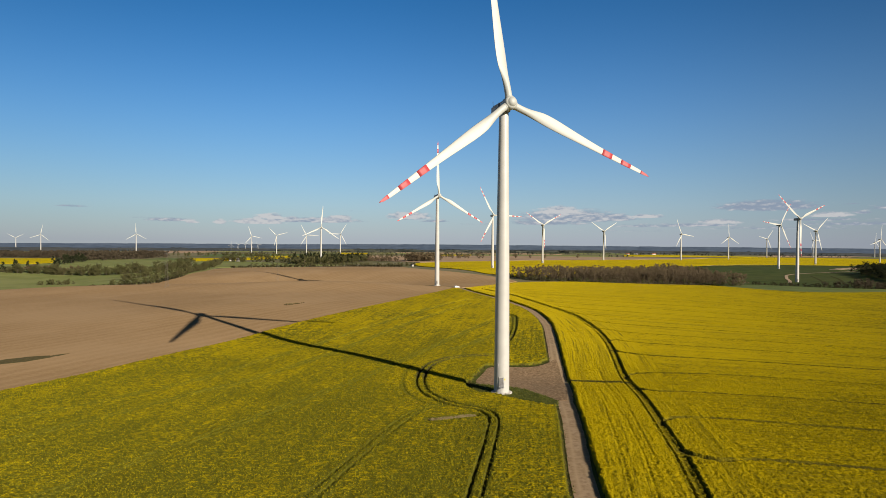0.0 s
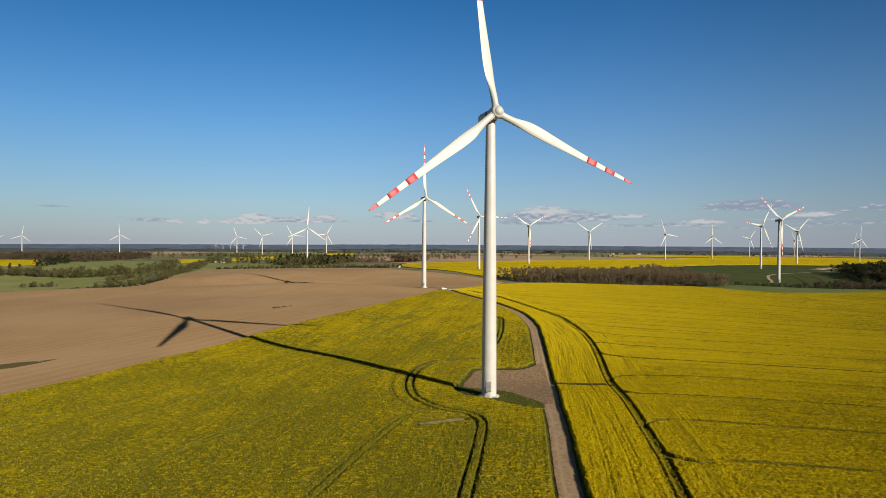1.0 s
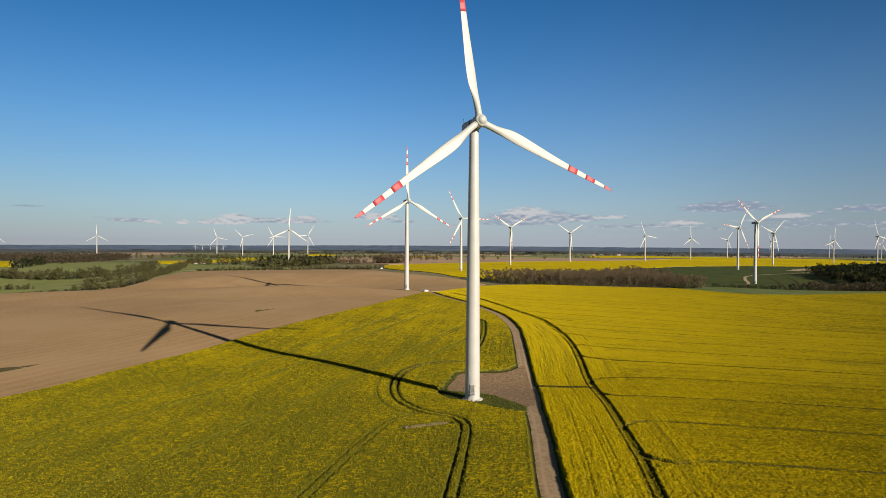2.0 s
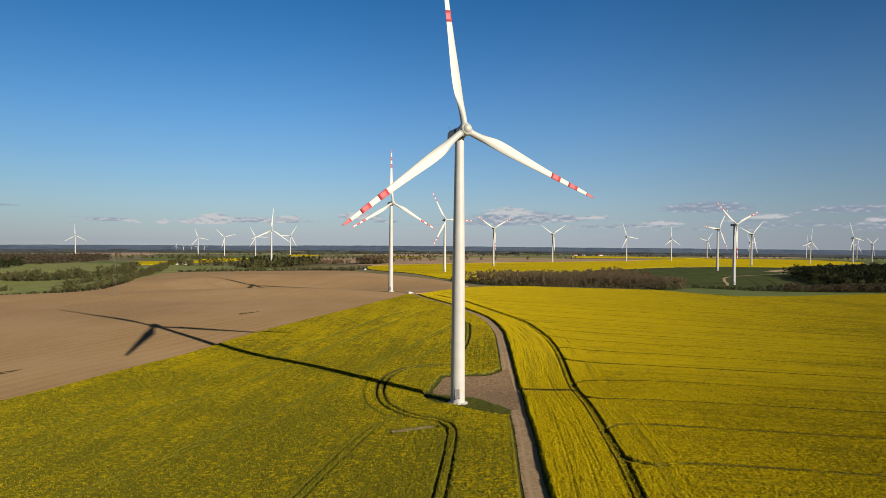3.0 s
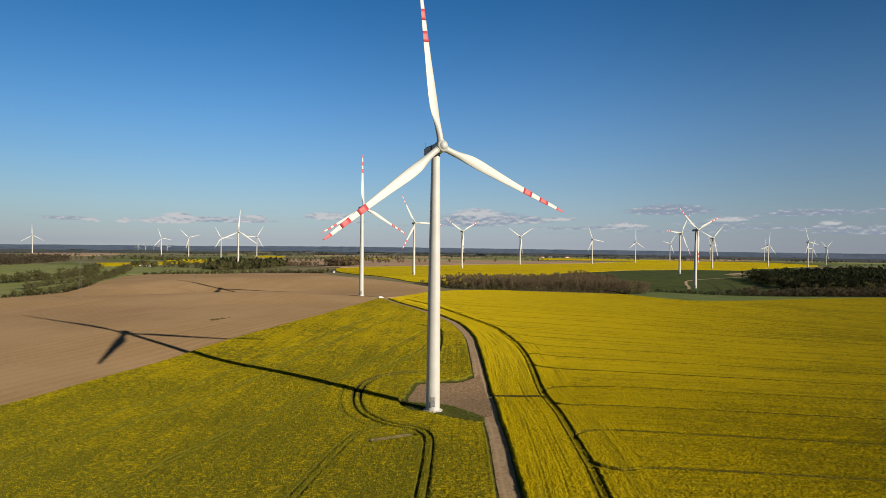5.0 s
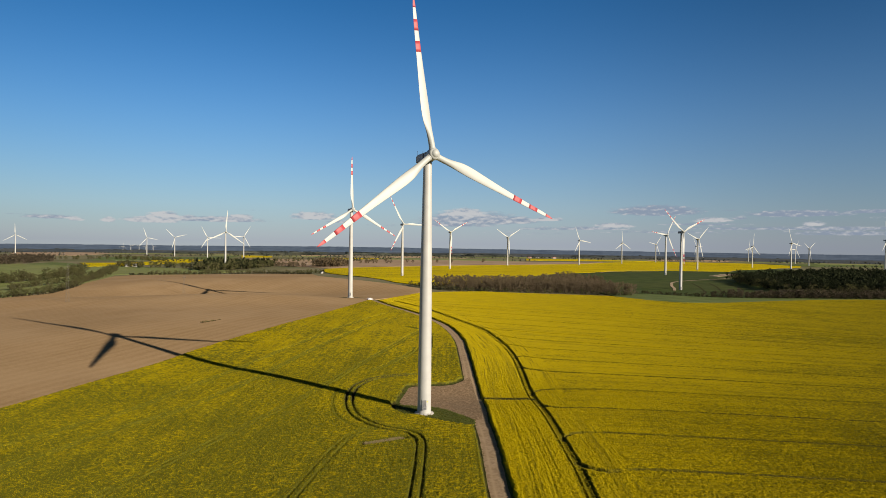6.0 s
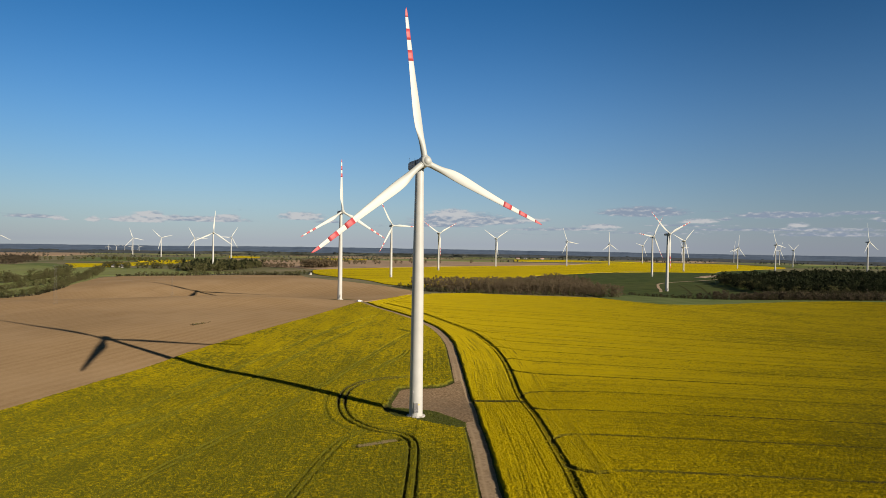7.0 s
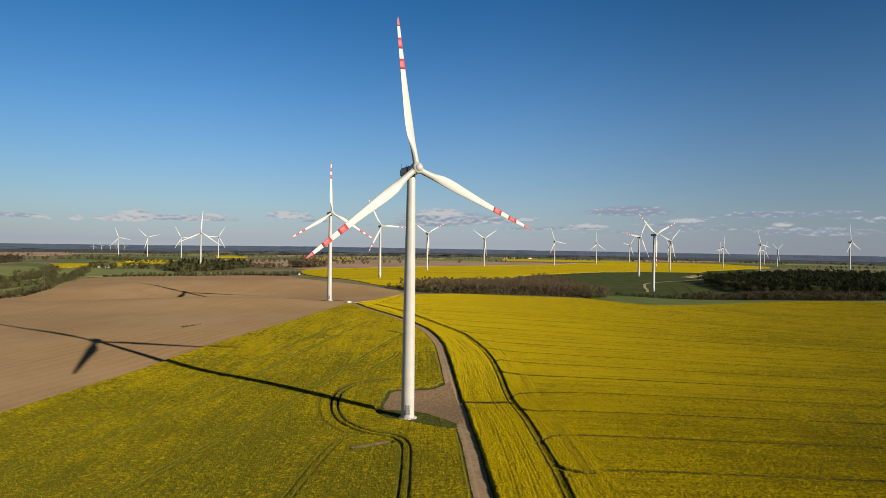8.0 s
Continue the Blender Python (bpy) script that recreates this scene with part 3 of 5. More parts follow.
# bare soil, crops and tracks
sheet("ploughed_field", WEST_LINE[::-1] + [(-4.5, 338), (20, 392), (42, 446), (62, 486), (58, 520), (31, 566), (-10, 610), (-36, 640), (-60, 690), (-72, 790), (-140, 830),
      (-230, 810), (-330, 822), (-352, 784), (-337, 669), (-325, 590), (-328, 560), (-334, 540), (-375, 530), (-416, 545), (-520, 500), (-640, 300), (-640, -115)],
      8.0, 0.06, SOIL, "bare brown ploughed field over a low rise", rough=0.12)


def ribbon(name, line, left, right, lift, material, label, category="track", parent=None, wobble=0.25):
    """A strip along a line of the plan, with a slightly uneven rim."""
    dense = curve_of(line, 1.5)
    n = len(dense)
    run = np.arange(n) * 1.5
    lo, hi = beside(dense, -left), beside(dense, right)
    lo = beside(dense, 0) + (lo - dense) * (1 + wobble / max(left, .3) * (wave(run, run * 0, 3.0, 5) - 0.5))[:, None]
    hi = dense + (hi - dense) * (1 + wobble / max(right, .3) * (wave(run, run * 0 + 50, 3.0, 6) - 0.5))[:, None]
    shares = np.linspace(0, 1, 15 if material is DIRT else 5)
    across = [lo + (hi - lo) * s for s in shares]
    verts, k = [], len(across)
    for c in across:
        verts.append(np.column_stack([c, height(c[:, 0], c[:, 1]) + lift]))
    verts = np.stack(verts, 1).reshape(-1, 3)
    idx = np.arange(n * k).reshape(n, k)
    faces = np.stack([idx[:-1, :-1], idx[:-1, 1:], idx[1:, 1:], idx[1:, :-1]], -1).reshape(-1, 4)
    me = mesh_of(name, verts, faces, [material], shade=True)
    if material is DIRT:
        off = np.abs(shares - 0.5) * (left + right)
        rut = np.exp(-((off - 0.9) / 0.32) ** 2)[None, :] * (0.25 + 0.75 * wave(run, run * 0 + 9, 6.0, 15))[:, None]
        me.attributes.new("wear", "FLOAT", "POINT").data.foreach_set("value", rut.ravel().astype(np.float32))
    ob = new(name, me)
    if parent is None:
        return tagged(ob, label, category, kind="structure")
    ob.parent = parent
    return tagged(ob, label)


ribbon("dirt_road", ROAD, 2.15, 2.0, 0.10, DIRT, "pale brown unpaved farm road between rape fields", "road")
ribbon("road_verge", beside(ROAD, 2.15), 0.25, 0.35, 0.16, GRASS, "dark grassy verge beside the dirt road", "verge", wobble=0.5)
ribbon("field_track", TRACK, 1.4, 1.4, 0.12, GRASS, "narrow grassy wheel track through the yellow rape", wobble=0.4)
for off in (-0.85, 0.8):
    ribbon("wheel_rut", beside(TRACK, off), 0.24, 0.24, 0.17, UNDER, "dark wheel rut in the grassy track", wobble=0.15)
ribbon("field_access", GATE, 1.5, 1.5, 0.11, DIRT, "short bare passage between road and track")
sheet("crane_pad", PAD_LINE, 1.5, 0.13, PAD, "bare brown gravel pad beside the turbine", "pad", rough=0.03)
sheet("grass_patch", GRASS_LINE, 1.0, 0.17, GRASS, "dark green rough grass round the turbine foot", "grass", rough=0.08)


def fanned(x, lane):
    """The y of a lane of the wide field at x: the lanes spread slightly, as the wheel lines do."""
    return lane + (-0.30 - 0.0013 * lane) * (np.minimum(x, 330) - 50)


def canopy(name, outline, x0, x1, y0, y1, gap, material, label, lines, row_dir, tall=1.05, cuts=(), tint=0.0):
    """The top of a standing crop over one stretch of the plan: ragged, in drill rows, parted where wheels have run."""
    edge = 0.75
    xs, ys = np.arange(x0, x1 + gap * 1.01, gap), np.arange(y0, y1 + gap * 1.01, gap)
    mx, my = np.meshgrid(xs, ys)
    lane = my
    if row_dir is None:
        my = fanned(mx, lane)
    jit = gap * 0.35
    mx, my = mx + jit * (wave(mx, my, gap * 0.9, 11) - 0.5) * 2, my + jit * (0.3 if row_dir is None else 1.0) * (wave(mx, my, gap * 0.9, 12) - 0.5) * 2
    ok = inside(outline, mx, my)
    loop = np.vstack([np.array(outline), np.array(outline[:1])])
    rim = np.where(ok, away(loop, mx, my, 3.0), 0.0)
    ragged = wave(mx, my, 1.1, 21) * 0.5 + 0.5 * wave(mx, my, 3.7, 23) ** 2
    tallness = smooth(0.05, edge, rim - ragged * 0.6)
    cut_lush = []
    for cut in cuts:
        hit = inside(cut, mx, my)
        d = away(np.vstack([np.array(cut), np.array(cut[:1])]), mx, my, 4.5)
        cut_lush.append(np.where(hit, 0.0, smooth(0.3, 1.3, d - 1.1 * wave(mx, my, 2.6, 22))))
        tallness = np.minimum(tallness, np.where(hit, 0.0, smooth(0.1, 0.8, d - ragged * 0.8 - 1.1 * wave(mx, my, 2.6, 22))))
    lush = smooth(0.1, 1.4 if material is RAPE_WEST else 0.45, rim)
    for part_lush in cut_lush:
        lush = np.minimum(lush, part_lush)
    thin_ = min(1.0, (0.55 / gap) ** 0.8)
    for line, half, depth, *green in lines:
        half = max(half, 0.4 * gap)
        d = away(line, mx, my, half + 1.6)
        lush = np.minimum(lush, 1 - thin_ * (green[0] if green else min(1.0, depth * 1.1)) * (1 - smooth(half + 0.3, half + max(0.75, gap * 1.1), d)))
        tallness = np.minimum(tallness, 1 - depth * thin_ * (1 - smooth(half * 0.6, half + max(0.32, gap * 0.9), d + ragged * (0.2 if gap < 0.6 else 0.0))))
    tuft = wave(mx, my, max(0.45, gap * 1.02), 31)
    clump = wave(mx, my, max(1.1, gap * 1.5), 32)
    broad = wave(mx, my, 9.0, 33)
    if row_dir is None:
        wide_side = mx > np.interp(my, TRACK_Y, TRACK_X) + 9.0 + 5.0 * wave(mx, my, 6.0, 36)
        across = np.where(wide_side, lane, 0.97 * (mx - np.interp(my, TRACK_Y, TRACK_X)))
    else:
        across = mx * row_dir[0] + my * row_dir[1]
    bend_ = wave(mx, my, 14.0, 34)
    drill = smooth(0.35, 0.95, np.sin(across * 2 * math.pi / 1.9 + 2.0 * bend_)) * smooth(0.3, 0.7, wave(mx, my, 17.0, 35))
    shape = np.clip(0.62 * tuft + 0.20 * clump + 0.18 * broad - (0.16 * drill if gap < 1 else 0.03), 0, 1)
    ripe = 0.42 if material is RAPE_WEST else 0.12
    deep = 0.43 if gap < 0.7 else 0.34
    # fine streaks along the drill rows
    ran = np.where(wide_side, mx, my) if row_dir is None else mx * -row_dir[1] + my * row_dir[0]
    fresh = 0.5 * wave(ran / 16.0, across, 1.5, 37) + 0.5 * wave(ran / 22.0, across, 4.4, 38)
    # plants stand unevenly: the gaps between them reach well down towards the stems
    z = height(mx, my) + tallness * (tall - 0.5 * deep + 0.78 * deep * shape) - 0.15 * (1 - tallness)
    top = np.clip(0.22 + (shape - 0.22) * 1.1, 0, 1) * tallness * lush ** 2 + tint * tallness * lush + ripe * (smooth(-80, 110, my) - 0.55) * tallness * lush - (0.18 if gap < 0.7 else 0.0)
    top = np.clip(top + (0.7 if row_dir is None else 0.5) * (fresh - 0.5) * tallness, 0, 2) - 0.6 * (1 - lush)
    roadside = 0.22 * smooth(-45, 0, mx) * (1 - smooth(-20, 60, my)) * tallness * lush
    if row_dir is not None:
        top = top + roadside
    # bloom colour graded to dim eastwards and in front, standing for falloff of light
    if row_dir is None:
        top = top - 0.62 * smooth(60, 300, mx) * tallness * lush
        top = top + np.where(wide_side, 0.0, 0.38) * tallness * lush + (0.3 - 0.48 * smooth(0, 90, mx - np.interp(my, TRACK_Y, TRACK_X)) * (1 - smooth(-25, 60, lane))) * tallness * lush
    nr, nc = mx.shape
    idx = np.arange(nr * nc).reshape(nr, nc)
    live = tallness > 0.02
    cell = live[:-1, :-1] | live[:-1, 1:] | live[1:, 1:] | live[1:, :-1]
    f = np.stack([idx[:-1, :-1], idx[:-1, 1:], idx[1:, 1:], idx[1:, :-1]], -1)[cell]
    used, inv = np.unique(f, return_inverse=True)
    v = np.stack([mx, my, z], -1).reshape(-1, 3)[used]
    me = mesh_of(name, v, inv.reshape(-1, 4), [material])
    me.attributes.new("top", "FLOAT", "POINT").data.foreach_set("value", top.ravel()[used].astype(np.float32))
    for key, value in (("across", across), ("ran", ran)):
        me.attributes.new(key, "FLOAT", "POINT").data.foreach_set("value", value.ravel()[used].astype(np.float32))
    return tagged(new(name, me), label, "rapeseed", kind="stuff"), v, top.ravel()[used], (tallness * lush).ravel()[used]


WEST_CUTS = [PAD_LINE, GRASS_LINE]
west_lines = [(beside(TRAM, -1.05), 0.1, 0.72, 0.5), (beside(TRAM, 1.05), 0.1, 0.72, 0.5),
              (beside(TRAM_OLD, -0.9), 0.22, 0.2, 0.3), (beside(TRAM_OLD, 0.9), 0.22, 0.2, 0.3),
              (beside(TRAM_HOOK, -0.9), 0.15, 0.4, 0.5), (beside(TRAM_HOOK, 0.9), 0.2, 0.6, 0.6),
              (curve_of([(-8.5, -27.2), (-11, -27.8), (-14.5, -29.3), (-18.5, -30.6)]), 1.2, 0.5, 0.45),
              (curve_of([(-80, -5.5), (-76, 1), (-73, 6)]), 0.3, 0.25, 0.25)]
for off in (-1.05, 1.05):
    west_lines.append((np.array([q for q in beside(TRAM, off) if q[1] > 14 and q[0] < 0]), 0.2, 0.8, 0.8))
west_lines.append((np.array([q for q in beside(TRAM, -5.0) if -19 < q[1] < 30 and q[0] < -15]), 0.1, 0.16, 0.25))
for points in ([(-130, -90), (-104, -50), (-90, -26), (-79, -5), (-71, 7), (-57, 45), (-43, 92), (-22, 150), (3, 215)],
               [(-90, -100), (-61, -37), (-50, -12.5), (-35, 23), (-19, 67), (9, 141), (20, 166)],
               [(-128, -52), (-104, -19), (-95, -6), (-84, 12), (-70, 55), (-60, 85), (-42, 130), (-18, 190), (4, 240)],
               [(-12, 60), (4, 92), (10, 110)]):
    line = curve_of(points)
    west_lines += [(beside(line, -0.9), 0.1, 0.34, 0.22), (beside(line, 0.9), 0.1, 0.34, 0.22)]
east_lines = [(beside(TRACK, -0.95), 0.1, 0.7, 0.45), (beside(TRACK, 0.95), 0.13, 0.88, 0.55), (TRACK, 0.7, 0.32, 0.35), (GATE, 1.3, 0.5, 1.0),
              (curve_of([(8, 305), (22, 345), (40, 400), (52, 440)]), 0.5, 0.7), (curve_of([(26, 352), (44, 330), (75, 318)]), 0.5, 0.7)]
for k in range(-1, 13):
    line = tramline(k)
    east_lines += [(line, 0.12, 0.44, 0.45), (line[:26], 0.18, 0.6, 0.6), (line[:9], 0.35, 0.5, 0.6), (line[:4], 0.6, 0.55, 0.7)]
# drill gaps in the strip between road and track
for off, a, e in ((-4.9, 18, 44), (-6.6, 6, 50), (-10.5, 4, 34)):
    east_lines.append((beside(TRACK, off)[a:e], 0.05, 0.12, 0.12))
WEST_LABEL = "rapeseed crop, half in yellow bloom over green stems"
EAST_LABEL = "rapeseed crop in full yellow bloom beside the track"
ROWS_WEST, ROWS_EAST = (0.98, -0.16), None
# stretches of the crop: x from and to, y (or lane) from and to, spacing
canopy("rapeseed_crop", WEST_FIELD, -190, 22, -114, -84, 2.0, RAPE_WEST, WEST_LABEL, [], ROWS_WEST)
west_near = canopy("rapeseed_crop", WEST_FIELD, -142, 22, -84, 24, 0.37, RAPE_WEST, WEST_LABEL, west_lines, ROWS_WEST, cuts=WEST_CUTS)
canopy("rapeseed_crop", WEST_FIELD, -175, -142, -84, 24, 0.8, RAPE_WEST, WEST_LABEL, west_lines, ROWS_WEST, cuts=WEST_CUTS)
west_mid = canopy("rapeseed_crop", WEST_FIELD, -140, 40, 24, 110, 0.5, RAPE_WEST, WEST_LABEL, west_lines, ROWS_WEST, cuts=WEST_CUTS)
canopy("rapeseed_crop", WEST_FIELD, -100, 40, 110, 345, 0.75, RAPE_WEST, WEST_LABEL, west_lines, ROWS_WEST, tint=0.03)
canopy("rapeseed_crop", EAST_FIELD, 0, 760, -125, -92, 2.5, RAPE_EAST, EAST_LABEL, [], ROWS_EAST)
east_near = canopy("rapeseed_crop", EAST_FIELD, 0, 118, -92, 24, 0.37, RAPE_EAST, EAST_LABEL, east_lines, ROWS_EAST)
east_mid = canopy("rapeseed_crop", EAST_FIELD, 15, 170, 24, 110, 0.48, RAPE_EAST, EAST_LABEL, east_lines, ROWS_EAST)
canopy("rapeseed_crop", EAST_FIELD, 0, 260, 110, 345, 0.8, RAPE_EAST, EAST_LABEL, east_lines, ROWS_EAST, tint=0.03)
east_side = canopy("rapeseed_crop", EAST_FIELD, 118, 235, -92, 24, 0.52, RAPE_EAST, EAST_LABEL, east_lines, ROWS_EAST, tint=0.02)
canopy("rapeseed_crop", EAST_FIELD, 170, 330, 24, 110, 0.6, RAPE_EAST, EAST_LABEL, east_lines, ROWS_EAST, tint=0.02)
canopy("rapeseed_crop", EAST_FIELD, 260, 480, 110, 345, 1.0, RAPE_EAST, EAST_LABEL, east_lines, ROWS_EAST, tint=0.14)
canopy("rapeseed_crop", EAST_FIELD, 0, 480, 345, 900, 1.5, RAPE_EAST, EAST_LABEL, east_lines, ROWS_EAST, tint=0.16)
canopy("rapeseed_crop", EAST_FIELD, 330, 760, 24, 110, 3.0, RAPE_EAST, EAST_LABEL, [], ROWS_EAST, tint=0.12)
canopy("rapeseed_crop", EAST_FIELD, 235, 760, -92, 24, 3.0, RAPE_EAST, EAST_LABEL, [], ROWS_EAST, tint=0.12)
canopy("rapeseed_crop", EAST_FIELD, 480, 760, 110, 900, 3.0, RAPE_EAST, EAST_LABEL, [], ROWS_EAST, tint=0.12)


def sprigs(name, made, count, size, material, label, seed, fade=None, category="rapeseed"):
    """Single plants that stand above the crop's top: a green stem and a flowering head. fade: the distances from the foreground over which they thin out."""
    rng = np.random.default_rng(seed)
    v, top_, lush = made
    k = rng.integers(0, len(v), count)
    k = k[lush[k] > 0.25 + 0.6 * rng.random(len(k))]
    if fade:
        k = k[rng.random(len(k)) > smooth(fade[0], fade[1], np.hypot(v[k, 0] + 10, v[k, 1] + 150))]
    n = len(k)
    at = v[k] + rng.uniform(-0.25, 0.25, (n, 3)) * [1, 1, 0] - [0, 0, size * 0.6]
    a = rng.uniform(0, 6.283, n)
    s = size * rng.uniform(0.65, 1.3, n)
    side = np.stack([np.cos(a), np.sin(a), np.zeros(n)], 1) * (s * 0.5)[:, None]
    b = rng.uniform(0, 6.283, n)
    lean = np.stack([np.cos(b), np.sin(b), np.zeros(n)], 1) * (s * rng.uniform(0.2, 1.1, n))[:, None]
    tip_ = at + lean + np.stack([np.zeros(n), np.zeros(n), s * 1.35], 1)
    quad = np.stack([at - side * 0.7, at + side * 0.7, tip_ + side, tip_ - side], 1).reshape(-1, 3)
    me = mesh_of(name, quad, np.arange(n * 4).reshape(-1, 4), [material])
    me.attributes.new("top", "FLOAT", "POINT").data.foreach_set("value", np.repeat(np.clip(top_[k], 0, 1.2), 4).astype(np.float32))
    me.attributes.new("rise", "FLOAT", "POINT").data.foreach_set("value", np.tile(np.array([0, 0, 1, 1], np.float32), n))
    return tagged(new(name, me), label, category, kind="stuff")


sprigs("rape_flowers", west_near[1:], 165000, 0.16, SPRIG_WEST, "single rape plants, green below yellow heads", 71, (150, 290))
sprigs("rape_flowers", east_near[1:], 120000, 0.14, SPRIG_EAST, "single rape plants with bright yellow heads", 72, (130, 240))
sprigs("rape_flowers", west_mid[1:], 80000, 0.20, SPRIG_WEST, "single rape plants, green below yellow heads", 73, (150, 290))
sprigs("rape_flowers", east_mid[1:], 76000, 0.17, SPRIG_EAST, "single rape plants with bright yellow heads", 74, (130, 240))
sprigs("rape_flowers", east_side[1:], 34000, 0.18, SPRIG_EAST, "single rape plants with bright yellow heads", 77, (130, 240))


def tussocks(outline, count, seed, label, name="grass_tufts", material=None, size=0.14, rise=0.35, category="grass"):
    """Points of a rough sward inside an outline, as short upright tufts."""
    rng = np.random.default_rng(seed)
    p = np.array(outline, float)
    x, y = rng.uniform(p[:, 0].min(), p[:, 0].max(), count), rng.uniform(p[:, 1].min(), p[:, 1].max(), count)
    k = inside(outline, x, y)
    x, y = x[k], y[k]
    sprigs(name, (np.column_stack([x, y, height(x, y) + rise]), np.ones(len(x)), np.ones(len(x))), len(x), size, material or SWARD, label, seed, None, category)


PAD_EDGE = curve_of([(-6.6, 12), (-6.2, 18), (-3.2, 30), (-0.2, 39.2), (8, 42.0), (14.5, 44.2), (19.2, 48.5), (21.8, 54)], 1.2)
ribbon("pad_verge", PAD_EDGE, 0.9, 0.55, 0.16, GRASS, "rough grass along the edge of the gravel pad", "verge", wobble=0.8)
tussocks([tuple(q) for q in beside(PAD_EDGE, -0.9)] + [tuple(q) for q in beside(PAD_EDGE, 0.55)[::-1]], 9000, 85, "rough grass tufts along the gravel pad")
tussocks(GRASS_LINE, 5200, 81, "rough grass tufts round the turbine foot")
tussocks([tuple(q) for q in beside(ROAD, 1.9)[:56]] + [tuple(q) for q in beside(ROAD, 2.5)[:56][::-1]], 10000, 82, "rough grass tufts on the road verge")
tussocks([tuple(q) for q in beside(ROAD, -2.6)[:30]] + [tuple(q) for q in beside(ROAD, -2.1)[:30][::-1]], 9000, 83, "rough grass tufts on the road verge")
LAID = curve_of([(-8.5, -27.2), (-11, -27.8), (-14.5, -29.3), (-18.5, -30.6)], 1.0)
tussocks([tuple(q) for q in beside(LAID, -0.8)] + [tuple(q) for q in beside(LAID, 2.2)[::-1]], 3600, 84, "flattened pale stalks in the rape crop", "flattened_stalks", STRAW_TUFT, 0.2, 0.72, "rapeseed")
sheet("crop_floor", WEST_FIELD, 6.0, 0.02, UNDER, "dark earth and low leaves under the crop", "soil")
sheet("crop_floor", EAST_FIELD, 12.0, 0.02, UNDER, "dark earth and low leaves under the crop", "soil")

# far fields
YELLOW_STRIP = "distant strip of yellow rape"
sheet("rape_field", [(36, 586), (24, 624), (-17, 720), (-46, 830), (-66, 980), (-64, 1127), (-13, 1184), (114, 1261), (272, 1405), (465, 1561), (744, 1855), (980, 2175), (1194, 2378), (1366, 2405), (1475, 2408),
      (1667, 2287), (1674, 1985), (1585, 1870), (1380, 1740), (1115, 1478), (950, 1300), (839, 1150), (702, 1166), (532, 1089), (415, 980), (330, 900), (250, 760), (180, 640), (110, 560), (70, 548)], 30.0, 0.4, RAPE_FAR,
      "distant rape field in full yellow bloom", top=0.85)
sheet("wheat_field", [(240, 430), (232, 345), (238, 322), (248, 309), (290, 309), (350, 338), (412, 366), (474, 381), (600, 390), (800, 500), (1000, 900), (1380, 1730), (1115, 1468), (950, 1290), (839, 1140), (702, 1156), (532, 1079), (415, 970), (330, 890), (300, 700), (260, 520)],
      14.0, 0.3, DARKGREEN, "dark green winter wheat field in a shallow valley")
sheet("wheat_strip", [(230, 396), (231, 341), (236, 320), (247, 305), (288, 305), (318, 318), (350, 334), (412, 362), (474, 377), (540, 370), (540, 380), (474, 386), (431, 386), (366, 380), (340, 382), (320, 392), (304, 420), (296, 456), (272, 436), (246, 404)],
      6.0, 0.55, WHEAT, "strip of pale green young wheat behind the rape")
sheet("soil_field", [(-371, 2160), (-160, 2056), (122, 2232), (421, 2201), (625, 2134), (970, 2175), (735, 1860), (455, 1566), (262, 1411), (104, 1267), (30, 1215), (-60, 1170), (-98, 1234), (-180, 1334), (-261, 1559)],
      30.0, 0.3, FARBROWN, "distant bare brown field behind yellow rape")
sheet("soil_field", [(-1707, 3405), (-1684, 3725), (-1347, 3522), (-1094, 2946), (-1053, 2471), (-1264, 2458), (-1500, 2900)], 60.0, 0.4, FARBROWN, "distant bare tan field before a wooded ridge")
sheet("meadow", [(-330, 566), (-340, 700), (-365, 830), (-250, 828), (-190, 1000), (-330, 1180), (-560, 1240), (-760, 1300), (-900, 900), (-760, 480), (-520, 508), (-418, 552), (-376, 538)], 16.0, 0.12, MEADOW, "green meadows of a shallow valley", "meadow")
sheet("meadow", [(-652, 1150), (-653, 1267), (-558, 1163), (-495, 993), (-462, 842), (-501, 850), (-535, 860), (-640, 850), (-760, 900), (-760, 1100)], 16.0, 0.3, MEADOW, "bright green meadow in a valley", "meadow")
sheet("meadow", [(-470, 1140), (-396, 1140), (-300, 1085), (-250, 870), (-256, 830), (-310, 826), (-350, 830), (-372, 836), (-400, 920), (-440, 1050)], 16.0, 0.3, MEADOW, "green sloping meadow behind a hedge", "meadow")
sheet("meadow", [(-435, 688), (-415, 730), (-396, 790), (-372, 720), (-358, 640), (-344, 562), (-356, 556), (-372, 548), (-418, 556), (-520, 512), (-640, 500), (-700, 640), (-560, 690)], 12.0, 0.3, MEADOW, "green meadow between hedges", "meadow")
sheet("wheat_field", [(-883, 2218), (-640, 2400), (-469, 2590), (-440, 2200), (-472, 1920), (-540, 1905), (-595, 1740), (-640, 1650), (-720, 1700)], 40.0, 0.4, WHEAT, "distant green wheat field")
sheet("wheat_field", [(-690, 1250), (-560, 1180), (-525, 1140), (-640, 1372), (-700, 1420)], 20.0, 0.3, WHEAT, "green wheat beside a yellow strip")
sheet("rape_field", [(-623, 1372), (-534, 1410), (-517, 1524), (-466, 1650), (-418, 1631), (-408, 1460), (-481, 1246), (-523, 1151)], 20.0, 0.9, RAPE_FAR, YELLOW_STRIP, top=0.85)
sheet("rape_field", [(-576, 1730), (-527, 1901), (-430, 1798), (-434, 1705), (-534, 1610)], 30.0, 0.9, RAPE_FAR, YELLOW_STRIP, top=0.85)
